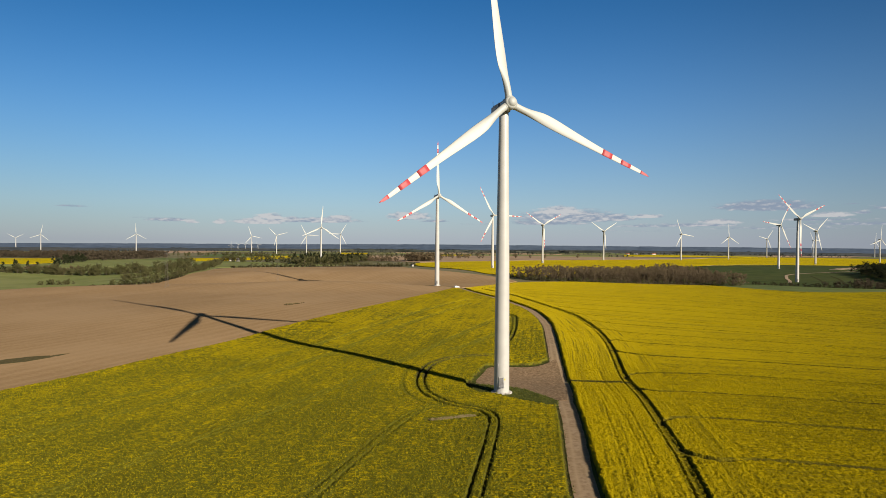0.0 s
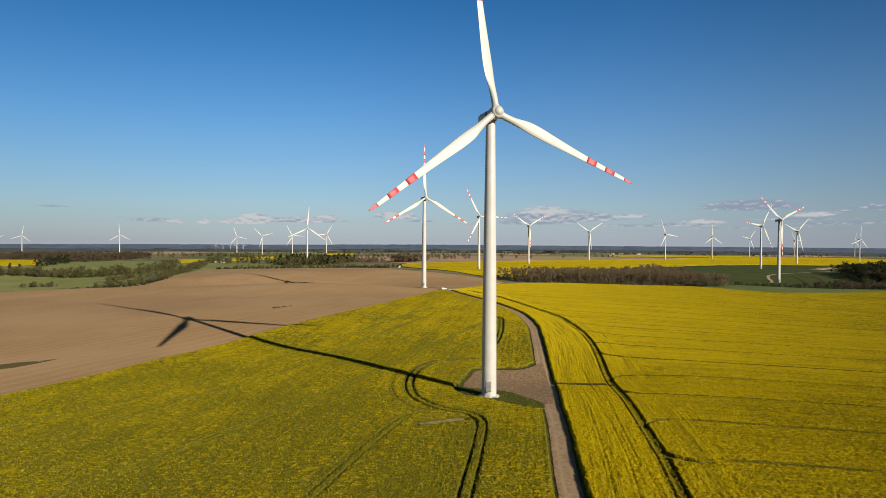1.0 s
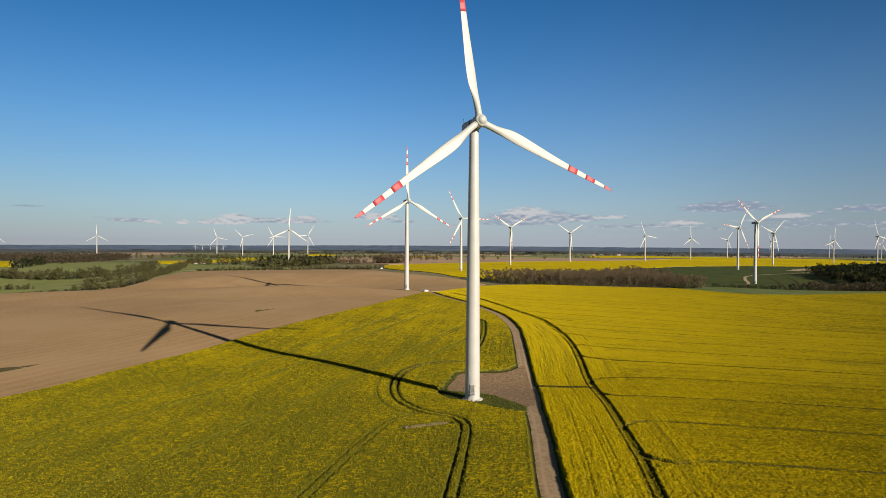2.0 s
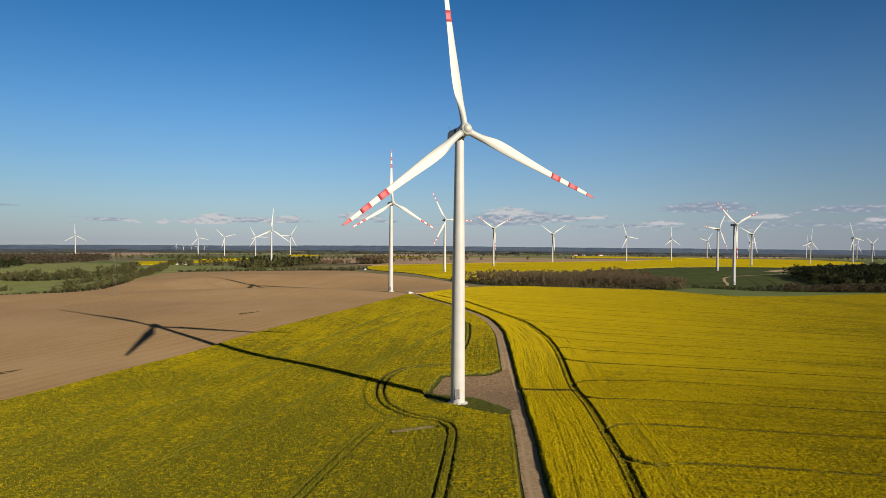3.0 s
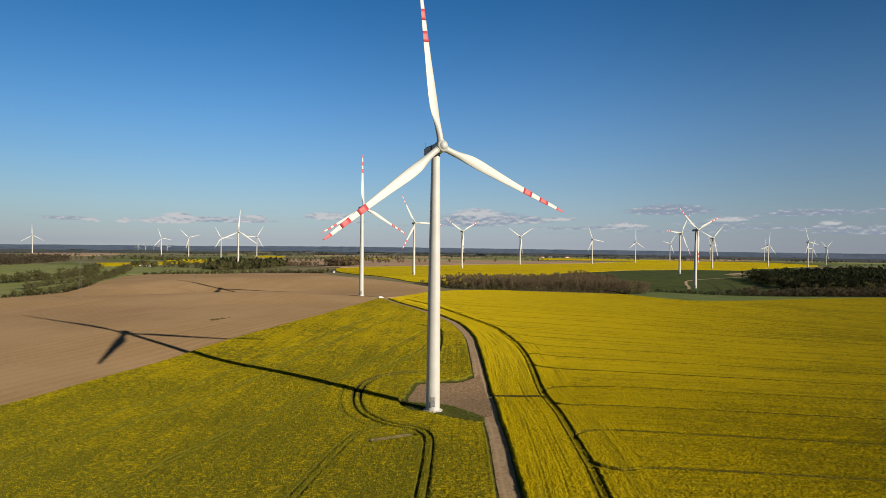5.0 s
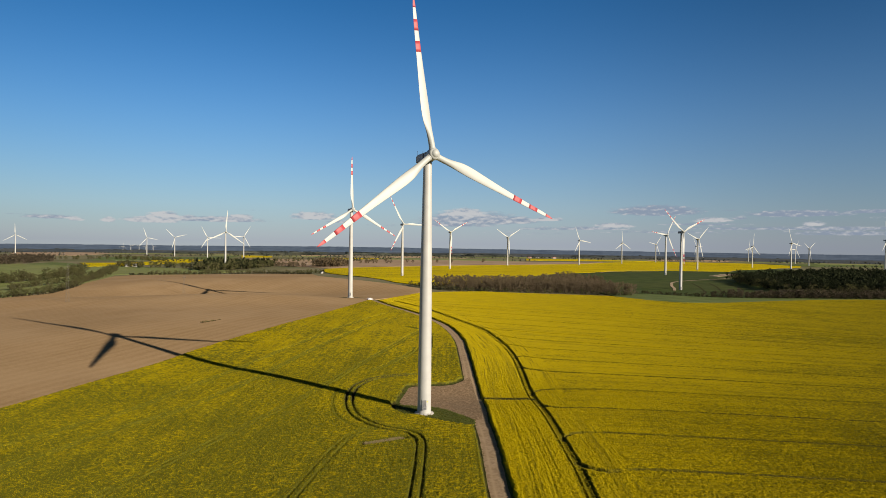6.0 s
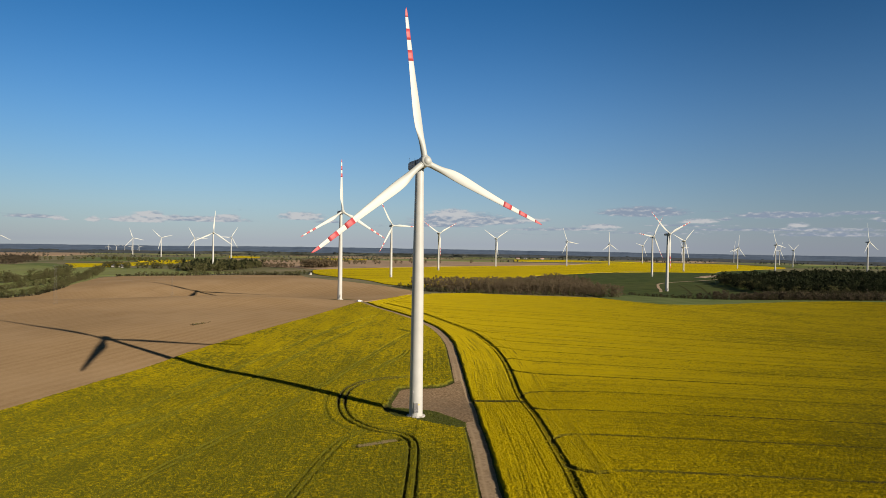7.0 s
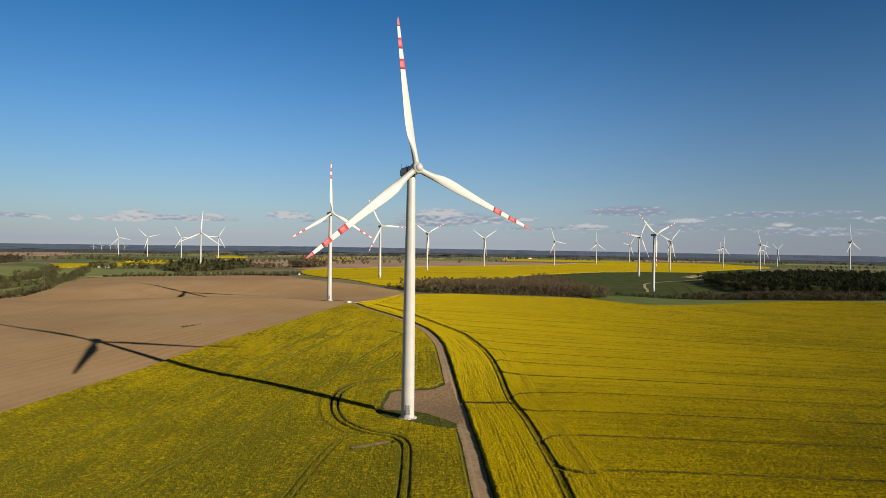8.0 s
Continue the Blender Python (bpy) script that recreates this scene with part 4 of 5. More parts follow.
sheet("rape_field", [(-499, 2860), (-340, 2672), (-315, 2437), (-423, 2371)], 40.0, 0.9, RAPE_FAR, YELLOW_STRIP, top=0.85)
sheet("rape_field", [(-83, 2457), (112, 2455), (100, 2260), (-75, 2150)], 40.0, 0.9, RAPE_FAR, YELLOW_STRIP, top=0.85)
sheet("rape_field", [(820, 2734), (1087, 2770), (1271, 2540), (1426, 2519), (1210, 2400), (714, 2368)], 50.0, 0.9, RAPE_FAR, YELLOW_STRIP, top=0.85)
sheet("rape_field", [(-1900, 2420), (-1660, 2440), (-1560, 2300), (-1800, 2240)], 50.0, 0.9, RAPE_FAR, YELLOW_STRIP, top=0.85)
sheet("rape_field", [(-747, 892), (-710, 906), (-698, 958), (-905, 1305), (-1035, 1308), (-1300, 1300), (-1000, 1000)], 30.0, 0.9, RAPE_FAR, YELLOW_STRIP, top=0.85)
sheet("meadow", [(-60, 2520), (360, 2560), (720, 2480), (640, 2200), (420, 2240), (120, 2280)], 50.0, 0.4, MEADOW, "distant olive meadow", "meadow")
sheet("meadow", [(1700, 2250), (2150, 2350), (2500, 2100), (2100, 1900), (1720, 1960)], 50.0, 0.4, WHEAT, "distant green field beyond the wood", "meadow")
sheet("sand_patch", [(640, 905), (690, 962), (745, 1012), (757, 991), (700, 925), (648, 886)], 8.0, 0.5, SAND, "pale bare sand heap at a field edge", "sand", rough=0.9)

# wooded ridge on the horizon
ang = np.linspace(radians(-75), radians(80), 900)


def ridge(name, reach, foot, crest, material, label, seed):
    """A far wooded rise all along the horizon, with an uneven skyline."""
    a = np.degrees(ang)
    prof = crest + 4 * wave(a, a * 0, 9.0, seed) + 9 * wave(a, a * 0, 17.0, seed + 1) + 2.2 * wave(a, a * 0, 0.8, seed + 2) + 1.2 * wave(a, a * 0, 0.25, seed + 3)
    rings = [(reach, foot + 0 * prof), (reach + 180, foot + 0.35 * (prof - foot)), (reach + 400, foot + 0.75 * (prof - foot)), (reach + 520, prof), (reach + 600, foot + 0 * prof)]
    v = np.stack([np.column_stack([r * np.sin(ang), r * np.cos(ang) - 180, z]) for r, z in rings], 1).reshape(-1, 3)
    k = np.arange(len(v)).reshape(len(ang), len(rings))
    f = np.stack([k[:-1, :-1], k[:-1, 1:], k[1:, 1:], k[1:, :-1]], -1).reshape(-1, 4)
    tagged(new(name, mesh_of(name, v, f, [material])), label, "forest", kind="structure")


ridge("backdrop", 4180, -26, 10, RIDGE, "wooded ridge along the horizon in a haze-blue tone", 41)
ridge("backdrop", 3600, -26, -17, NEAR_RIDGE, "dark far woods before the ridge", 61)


# ---- parts and things ----
def part(name, me, parent, label="", m=None):
    ob = new(name, me)
    ob.parent = parent
    if m is not None:
        ob.matrix_basis = m
    return tagged(ob, label) if label else ob


def thing(name, label, category, group="", m=None):
    ob = new(name)
    ob.empty_display_size = 0.5
    if m is not None:
        ob.matrix_basis = m
    return tagged(ob, label, category, group)


def lathe(name, profile, sides, material, cap=True, shade=True):
    """A turned body about z from (radius, height) pairs."""
    bm = bmesh.new()
    rings_ = [[bm.verts.new((r * math.cos(2 * math.pi * k / sides), r * math.sin(2 * math.pi * k / sides), z)) for k in range(sides)] for r, z in profile]
    for a, b in zip(rings_, rings_[1:]):
        for k in range(sides):
            bm.faces.new((a[k], a[(k + 1) % sides], b[(k + 1) % sides], b[k])).smooth = shade
    if cap:
        bm.faces.new(rings_[0][::-1])
        bm.faces.new(rings_[-1])
    me = bpy.data.meshes.new(name)
    bm.to_mesh(me)
    bm.free()
    me.materials.append(material)
    return me


def block(name, sx, sy, sz, material, bevel=0.05, taper=1.0, centre=(0, 0, 0)):
    """A bevelled block; taper narrows its upper end."""
    bm = bmesh.new()
    bmesh.ops.create_cube(bm, size=1)
    for v in bm.verts:
        k = taper if v.co.z > 0 else 1
        v.co = Vector((v.co.x * sx * k, v.co.y * sy * k, v.co.z * sz)) + Vector(centre)
    if bevel:
        bmesh.ops.bevel(bm, geom=bm.edges[:], offset=bevel, segments=2, affect="EDGES")
    me = bpy.data.meshes.new(name)
    bm.to_mesh(me)
    bm.free()
    me.materials.append(material)
    return me


HUB_Z, OVERHANG, TIP = 76.3, 3.25, 45.8


def blade_section(r, puffed=1.0, n=18):
    """The outline of a blade at r metres from the axis: x along the chord, y through the thickness."""
    root = 1 - smooth(2.0, 10.6, r)
    s = r * 47.6 / TIP
    chord = float(np.interp(s, [1.2, 3, 5, 7, 9, 11, 13, 15, 18, 22, 27, 32, 40, 44.5, 46.6, 47.6], [1.85, 1.85, 2.05, 2.4, 2.75, 3.0, 3.1, 3.05, 2.82, 2.45, 2.05, 1.74, 1.3, 1.0, 0.62, 0.1]))
    thick = float(np.interp(s, [1.2, 3, 6, 9.5, 14, 22, 32, 44, 47.6], [1.85, 1.8, 1.35, 0.95, 0.68, 0.45, 0.28, 0.15, 0.03]))
    twist = radians(float(np.interp(s, [1.2, 6, 10, 20, 35, 47.6], [16, 14, 11, 6, 2, 0])))
    out_ = []
    for k in range(n):
        a = 2 * math.pi * k / n
        u = 0.5 + 0.5 * math.cos(a)
        foil = thick * 1.35 * (u ** 0.5 * (1 - u) ** 0.9) * (1 if math.sin(a) > 0 else -0.75)
        x = (1 - root) * (0.30 - u) * chord + root * (-0.5 * math.cos(a) * 1.85)
        y = (1 - root) * foil + root * math.sin(a) * 0.925
        x, y = x * puffed, y * puffed + (0.012 if puffed > 1 else 0) * (1 if y > 0 else -1)
        out_.append((x * math.cos(twist) - y * math.sin(twist), x * math.sin(twist) + y * math.cos(twist) - 0.0009 * r * r, r))
    return out_


def blade_mesh(name, stations, material, puffed=1.0):
    bm = bmesh.new()
    rings_ = [[bm.verts.new(p) for p in blade_section(r, puffed)] for r in stations]
    n = len(rings_[0])
    for a, b in zip(rings_, rings_[1:]):
        for k in range(n):
            bm.faces.new((a[k], a[(k + 1) % n], b[(k + 1) % n], b[k])).smooth = True
    bm.faces.new(rings_[0][::-1])
    bm.faces.new(rings_[-1])
    bmesh.ops.recalc_face_normals(bm, faces=bm.faces[:])
    me = bpy.data.meshes.new(name)
    bm.to_mesh(me)
    bm.free()
    me.materials.append(material)
    return me


def rotor_pose(phase, k):
    """Where blade k of a rotor stands: the phase is the first blade's angle, anticlockwise from the right as seen from in front."""
    return pose(0, -OVERHANG, HUB_Z, -6, 0, 0) @ pose(0, 0, 0, 0, 90 - phase - 120 * k, 0)


def wind_turbine(m, phase, label):
    t = thing("wind_turbine", label, "wind turbine", "wind farm turbines", m)
    tower = part("tower", lathe("tower", [(2.02, -4), (2.02, 0.3), (1.985, 6), (1.945, 12), (1.89, 20), (1.83, 28), (1.74, 38), (1.62, 48),
                 (1.48, 58), (1.35, 67), (1.26, 74.2), (1.25, 74.9)], 40, WHITE), t)
    part("foundation", lathe("foundation", [(2.85, -1.2), (2.85, 0.18), (2.72, 0.28), (2.1, 0.3)], 40, CONCRETE), t, "round pale concrete foundation")
    part("door", block("door", 1.0, 0.16, 2.3, SLATE, 0.05), tower, "dark grey service door", pose(0, 0, 0, 0, 0, -29) @ pose(0, -2.02, 3.2))
    part("door_frame", block("door_frame", 1.3, 0.12, 2.6, WHITE, 0.08), tower, "", pose(0, 0, 0, 0, 0, -29) @ pose(0, -1.98, 3.25))
    part("stair", block("stair", 1.3, 1.5, 0.12, STEEL, 0.02), tower, "steel entrance landing", pose(0, 0, 0, 0, 0, -29) @ pose(0, -2.75, 1.95))
    ladder = part("ladder", block("ladder", 0.05, 0.05, 2.0, STEEL, 0.01), tower, "short steel ladder", pose(0, 0, 0, 0, 0, -29) @ pose(-0.25, -3.5, 0.95))
    part("ladder_rail", block("ladder_rail", 0.05, 0.05, 2.0, STEEL, 0.01), ladder, "", pose(0.5, 0, 0))
    for k in range(6):
        part("rung", block("rung", 0.5, 0.04, 0.04, STEEL, 0.01), ladder, "", pose(0.25, 0, -0.8 + 0.3 * k))
    for sx in (-0.62, 0.62):
        part("handrail", block("handrail", 0.06, 1.5, 0.06, STEEL, 0.01), tower, "", pose(0, 0, 0, 0, 0, -29) @ pose(sx, -2.75, 2.95))
        for sy in (-2.05, -3.45):
            part("rail_post", block("rail_post", 0.06, 0.06, 1.0, STEEL, 0.01), tower, "", pose(0, 0, 0, 0, 0, -29) @ pose(sx, sy, 2.45))
    part("notice", block("notice", 0.32, 0.04, 0.4, YELLOW, 0.01), tower, "yellow notice plate", pose(0, 0, 0, 0, 0, -4) @ pose(0, -2.03, 3.9))
    part("hatch", block("hatch", 0.55, 0.14, 0.75, GREY, 0.04), tower, "small grey hatch", pose(0, 0, 0, 0, 0, -60) @ pose(0, -1.98, 7.6))
    nacelle = part("nacelle", block("nacelle", 2.9, 6.7, 2.6, GREY, 0.38, 0.95), t, "grey box-shaped nacelle", pose(0, 1.75, HUB_Z - 0.6, -4))
    part("nacelle_roof", block("nacelle_roof", 2.0, 5.2, 0.12, ROOFGREY, 0.05), nacelle, "roof plate in a paler, toplit tone", pose(0, 0.1, 1.33))
    part("louvre", block("louvre", 0.06, 0.8, 1.7, DARK, 0.02), nacelle, "dark vent", pose(-1.42, -1.7, 0.1, 0, -1.6))
    part("lettering_bar", block("lettering_bar", 0.04, 1.9, 0.32, ROOFGREY, 0.01), nacelle, "pale bar of lettering", pose(-1.43, 1.0, 0.2, 0, -1.6))
    part("lettering_bar", block("lettering_bar", 0.04, 0.5, 0.5, ROOFGREY, 0.01), nacelle, "pale emblem", pose(-1.43, -0.6, 0.2, 0, -1.6))
    part("louvre", block("louvre", 1.9, 0.06, 1.4, DARK, 0.02), nacelle, "dark vent", pose(0, 3.34, 0.05, -1.2))
    for x in (-0.9, 0.9):
        part("antenna", lathe("antenna", [(0.045, 1.8), (0.035, 2.9), (0.08, 2.95), (0.08, 3.2)], 8, DARK), nacelle, "thin weather mast", pose(x, 2.7, -0.55))
    part("yaw_ring", lathe("yaw_ring", [(1.55, 74.6), (1.7, 74.8), (1.7, 75.1), (1.5, 75.3)], 32, GREY), t)
    front = pose(0, -OVERHANG, HUB_Z, 84, 0, 0)
    spinner = part("spinner", lathe("spinner", [(1.55, -1.75), (1.72, -1.2), (1.76, 0.6), (1.70, 1.0), (1.34, 1.42), (1.25, 1.43), (1.18, 1.66), (0.8, 2.05), (0.4, 2.2), (0.05, 2.24)], 32, CREAM), t,
                   "rounded cream spinner", front)
    part("neck", lathe("neck", [(1.3, -3.0), (1.5, -1.7)], 28, GREY), spinner)
    stations = [1.2, 2, 3, 4, 5, 6, 7, 8, 9, 10, 11.5, 13, 15, 18, 22, 26, 30, 34, 38, 40, 42, 43.5, 44.6, 45.3, 45.6, TIP]
    body_me = blade_mesh("blade", stations, CREAM)
    bands = [blade_mesh("red_band", np.linspace(a, b, n), RED, 1.012) for a, b, n in ((30.0, 33.2, 4), (36.2, 39.5, 4), (42.9, 45.75, 6))]
    for k in range(3):
        blade = part("blade", body_me, t, "long tapered cream blade with red bands", rotor_pose(phase, k))
        for b in bands:
            part("red_band", b, blade, "red warning band")
        part("root_cuff", lathe("root_cuff", [(1.02, 1.0), (1.05, 1.3), (1.05, 1.75), (0.98, 1.9)], 24, CREAM, False), blade)
    return t


def another(ob, x, y, z, turn, phase, size=1.0, label=""):
    c = copy_thing(ob, pose(x, y, z, 0, 0, turn) @ Matrix.Scale(size, 4))
    k = 0
    for o in c.children:
        if o.name.split(".")[0] == "blade":
            o.matrix_basis = rotor_pose(phase, k)
            k += 1
    return tagged(c, label) if label else c


main = wind_turbine(pose(0, 0, 0.1, 0, 0, 22), 97, "tall white wind turbine with red-banded blades on a rape field")
# x, y, level, phase
OTHERS = [
    (-19.3, 371, 2.8, 90), (58.1, 744, 2.2, 118), (-269, 1179, -7.2, 85), (-528, 2266, -15, 118), (-397, 2252, -9.6, 58), (-692, 2460, -15, 15), (-874, 2728, -17, 108),
    (-1282, 2486, -12.7, 92), (187, 1100, -1.5, 28), (399, 1453, -6.7, 30), (676, 1663, -10, 112), (970, 2010, -13.8, 90), (1264, 2327, -15.9, 48), (571, 935, -2.7, 54),
    (411, 592, -5.8, 22), (819, 1247, -6.3, 40), (1608, 2604, -20.3, 0), (1352, 1810, -19.8, 78), (1997, 2778, -25.7, 75), (1223, 1449, -10.5, 110), (1949, 2376, -28.7, 60),
    (1742, 2031, -24.9, 30), (1237, 1144, -2.3, 95), (-2331, 3314, -31, 30), (-1832, 2733, -16, 80),
]
plain = None
for x, y, z, phase in OTHERS:
    turn = 22 + random.uniform(-4, 4)
    if math.hypot(x, y) < 1130:
        another(main, x, y, z, turn, phase, 1.0, "distant white wind turbine with red-banded blade tips")
    elif plain is None:
        plain = another(main, x, y, z, turn, phase, 1.0, "distant white wind turbine with plain blades")
        for o in [o for o in plain.children_recursive if o.name.split(".")[0] == "red_band"]:
            bpy.data.objects.remove(o)
    else:
        another(plain, x, y, z, turn, phase, 1.0)
for x, ph in ((-1295, 80), (-1252, 20), (-1208, 35), (-1172, 60), (-1130, 5)):
    another(plain, x, 3726, -23, 22, ph, 0.47, "small white wind turbine far off before the wooded ridge")


# ---- trees ----
def tube(p, q, r0, r1, sides=5):
    p, q = np.array(p, float), np.array(q, float)
    d = (q - p) / (np.linalg.norm(q - p) + 1e-9)
    s = np.cross(d, (0.3, 0.9, 0.2))
    s /= np.linalg.norm(s)
    u = np.cross(d, s)
    a = np.arange(sides) * 2 * math.pi / sides
    ring = np.cos(a)[:, None] * s + np.sin(a)[:, None] * u
    v = np.vstack([p + ring * r0, q + ring * r1])
    k = np.arange(sides)
    n = (k + 1) % sides
    return v, np.vstack([np.stack([k, n, n + sides], 1), np.stack([k, n + sides, k + sides], 1)])


def grow(seed, tall, wide, leaves, leaf, bare=0.25, conical=0.0, limbs=9, thick=0.16, upright=0.0):
    """A tree as wood and leaves: a tapered trunk, limbs, and many small leaf sprays in uneven clumps."""
    rng = np.random.default_rng(seed)
    wood_v, wood_f, n = [], [], 0

    def add(p, q, a, b):
        nonlocal n
        v, f = tube(p, q, a, b, 3)
        wood_v.append(v), wood_f.append(f + n)
        n += len(v)

    bend = rng.normal(0, 0.03 * tall, (3, 2))
    spine = [np.array([0, 0, -0.4]), np.array([*bend[0] * 0.4, tall * 0.35]), np.array([*bend[1] * 0.8, tall * 0.68]), np.array([*bend[2], tall * 0.95])]
    rad = [thick, thick * 0.72, thick * 0.42, 0.03]
    for a, b, r0, r1 in zip(spine, spine[1:], rad, rad[1:]):
        add(a, b, r0, r1)
    clumps = [(spine[3], 0.16 * wide + 0.3)]
    for k in range(limbs):
        s = bare + (0.95 - bare) * (k + rng.random()) / limbs
        base = np.array([np.interp(s, [0, .35, .68, .95], [p[i] for p in spine]) for i in range(3)])
        a = rng.random() * 6.283
        reach = wide * 0.5 * (0.55 + 0.5 * rng.random()) * ((1 - s) ** 0.8 * 1.5 if conical else math.sin(min(1, s * 1.1) * 2.6) * 0.9 + 0.25)
        tipp = base + np.array([math.cos(a) * reach, math.sin(a) * reach, tall * (0.02 if conical else 0.13) * (0.5 + rng.random())])
        add(base, tipp, thick * 0.4 * (1.1 - s), 0.02)
        clumps.append((tipp, wide * 0.2 * (0.7 + 0.7 * rng.random())))
        clumps.append((base * 0.45 + tipp * 0.55 + [0, 0, tall * 0.04], wide * 0.17 * (0.7 + 0.6 * rng.random())))
    leaf_v, m = [], len(clumps)
    pick = rng.integers(0, m, leaves)
    c, r = np.array([q[0] for q in clumps])[pick], np.array([q[1] for q in clumps])[pick]
    d = rng.normal(0, 1, (leaves, 3))
    d /= np.linalg.norm(d, axis=1)[:, None]
    at = c + d * (r * rng.random(leaves) ** 0.45)[:, None] * [1, 1, 0.8]
    e1, e2 = rng.normal(0, 1, (leaves, 3)), rng.normal(0, 1, (leaves, 3))
    e1 /= np.linalg.norm(e1, axis=1)[:, None]
    e2 /= np.linalg.norm(e2, axis=1)[:, None]
    if upright:
        e2 = e2 * (1 - upright) + [0, 0, 1.0]
        e1 = e1 * (1 - upright)
    size = leaf * (0.6 + 0.8 * rng.random(leaves))[:, None]
    leaf_v = np.stack([at - e1 * size * 0.5, at + e1 * size * 0.5 + e2 * size * 0.2, at + e2 * size], 1).reshape(-1, 3)
    return np.vstack(wood_v), np.vstack(wood_f), leaf_v, np.arange(leaves * 3).reshape(-1, 3)


def plant_many(name, kinds, spots, materials, label, category):
    """Many trees that nobody could count, joined into one mesh. spots: x, y, size."""
    rng = np.random.default_rng(len(spots))
    V, Fc, S, n = [], [], [], 0
    for x, y, size in spots:
        wv, wf, lv, lf = kinds[rng.integers(len(kinds))]
        a = rng.random() * 6.283
        ca, sa = math.cos(a), math.sin(a)
        z = level(x, y)
        for v, f, slot in ((wv, wf, 0), (lv, lf, 1)):
            p = np.column_stack([v[:, 0] * ca - v[:, 1] * sa, v[:, 0] * sa + v[:, 1] * ca, v[:, 2]]) * size + [x, y, z]
            V.append(p), Fc.append(f + n), S.append(np.full(len(f), slot))
            n += len(p)
    return tagged(new(name, mesh_of(name, np.vstack(V), np.vstack(Fc), materials, np.concatenate(S))), label, category, kind="stuff")


def scatter(outline, gap, low, high, seed):
    rng = np.random.default_rng(seed)
    p = np.array(outline, float)
    xs, ys = np.meshgrid(np.arange(p[:, 0].min(), p[:, 0].max(), gap), np.arange(p[:, 1].min(), p[:, 1].max(), gap))
    xs, ys = xs.ravel() + rng.uniform(-.45, .45, xs.size) * gap, ys.ravel() + rng.uniform(-.45, .45, ys.size) * gap
    k = inside(outline, xs, ys)
    return [(x, y, rng.uniform(low, high)) for x, y in zip(xs[k], ys[k])]


def along(points, gap, width, low, high, seed):
    rng = np.random.default_rng(seed)
    line = curve_of(points, gap)
    return [(x + rng.uniform(-1, 1) * width, y + rng.uniform(-1, 1) * width, rng.uniform(low, high)) for x, y in line]


ALDER = [grow(s, 10.5, 5.6, 250, 0.8, 0.05, limbs=7, thick=0.10, upright=0.4) for s in (1, 2, 3, 4)]
SHRUB = [grow(s, 5, 6.0, 130, 0.95, 0.06, limbs=9, thick=0.1) for s in (11, 12, 13)]
OAK = [grow(s, 12, 11.5, 760, 1.05, 0.06, limbs=16, thick=0.28) for s in (21, 22, 23)]
HEDGE_BUSH = [grow(s, 8.2, 8.4, 280, 0.95, 0.03, limbs=10, thick=0.16) for s in (14, 15, 16)]
FAR_OAK = [grow(s, 12, 12, 170, 1.9, 0.04, limbs=8, thick=0.32) for s in (24, 25, 26)]
FAR_FIR = [grow(s, 17, 8, 95, 2.7, 0.15, 1.0, 8, 0.22) for s in (34, 35)]
PINE_TREE = [grow(s, 14, 9.5, 520, 0.95, 0.18, limbs=14, thick=0.22) for s in (31, 32, 33)]

plant_many("thicket", ALDER + SHRUB[:1], scatter([(58, 545), (68, 520), (110, 480), (170, 462), (225, 436), (252, 400), (268, 415), (262, 470), (290, 560), (330, 660), (300, 720), (230, 640), (150, 580), (95, 560)], 6.0, 0.85, 1.18, 51),
           [PALEBARK, TWIGS], "leafless brown alder thicket with pale stems", "trees")
plant_many("thicket", SHRUB, along([(52, 556), (75, 515), (112, 474), (172, 454), (225, 430), (250, 396)], 5.0, 3.0, 0.5, 0.9, 52), [BARK, LEAF], "low bushes along the thicket edge", "bushes")
plant_many("pine_wood", PINE_TREE + OAK[:1], along([(582, 734), (557, 665), (545, 600), (532, 520), (580, 492), (640, 474), (760, 500), (900, 560)], 4.6, 10.0, 0.7, 1.2, 53), [BARK, PINE], "dense dark pine wood behind the valley", "trees")
plant_many("pine_wood", FAR_OAK, scatter([(585, 720), (562, 650), (550, 560), (600, 500), (640, 492), (760, 515), (900, 575), (1080, 760), (1150, 900), (1000, 1000), (800, 880), (690, 800), (640, 760)], 15.0, 0.75, 1.3, 67), [BARK, PINE], "dense dark pine wood behind the valley", "trees")
plant_many("wood_edge", SHRUB, along([(297, 464), (306, 424), (322, 395), (345, 388), (400, 388), (466, 394), (540, 392)], 2.4, 4.0, 0.28, 0.75, 68), [BARK, SCRUB], "low dark scrub along a field edge", "bushes")
FRINGE = [grow(s, 3.0, 4.2, 70, 0.9, 0.02, limbs=6, thick=0.06) for s in (17, 18, 19)]
for points, seed in (([(-520, 502), (-470, 521), (-416, 544), (-396, 537), (-375, 531), (-350, 536), (-334, 541), (-329, 560), (-326, 590)], 73), ([(-340, 815), (-280, 814), (-230, 810), (-140, 829), (-100, 810), (-72, 792)], 74)):
    plant_many("field_edge", FRINGE, along(points, 1.3, 2.2, 0.3, 0.95, seed), [BARK, SCRUB], "dark weeds and low scrub along the edge of the ploughed field", "bushes")
plant_many("wood_edge", SHRUB, along([(338, 408), (352, 400), (380, 397), (420, 398), (466, 401), (560, 397), (650, 396), (740, 402)], 2.6, 9.0, 0.75, 1.5, 63), [BARK, BARE], "belt of bare brown shrubs before the wood", "bushes")
plant_many("wood_edge", FRINGE, scatter([(372, 402), (381, 388), (466, 398), (560, 394), (700, 400), (820, 430), (780, 480), (623, 462), (528, 500), (450, 455)], 6.0, 1.0, 1.9, 54), [BARK, SCRUB], "bare brown shrubs along the wood's edge", "bushes")
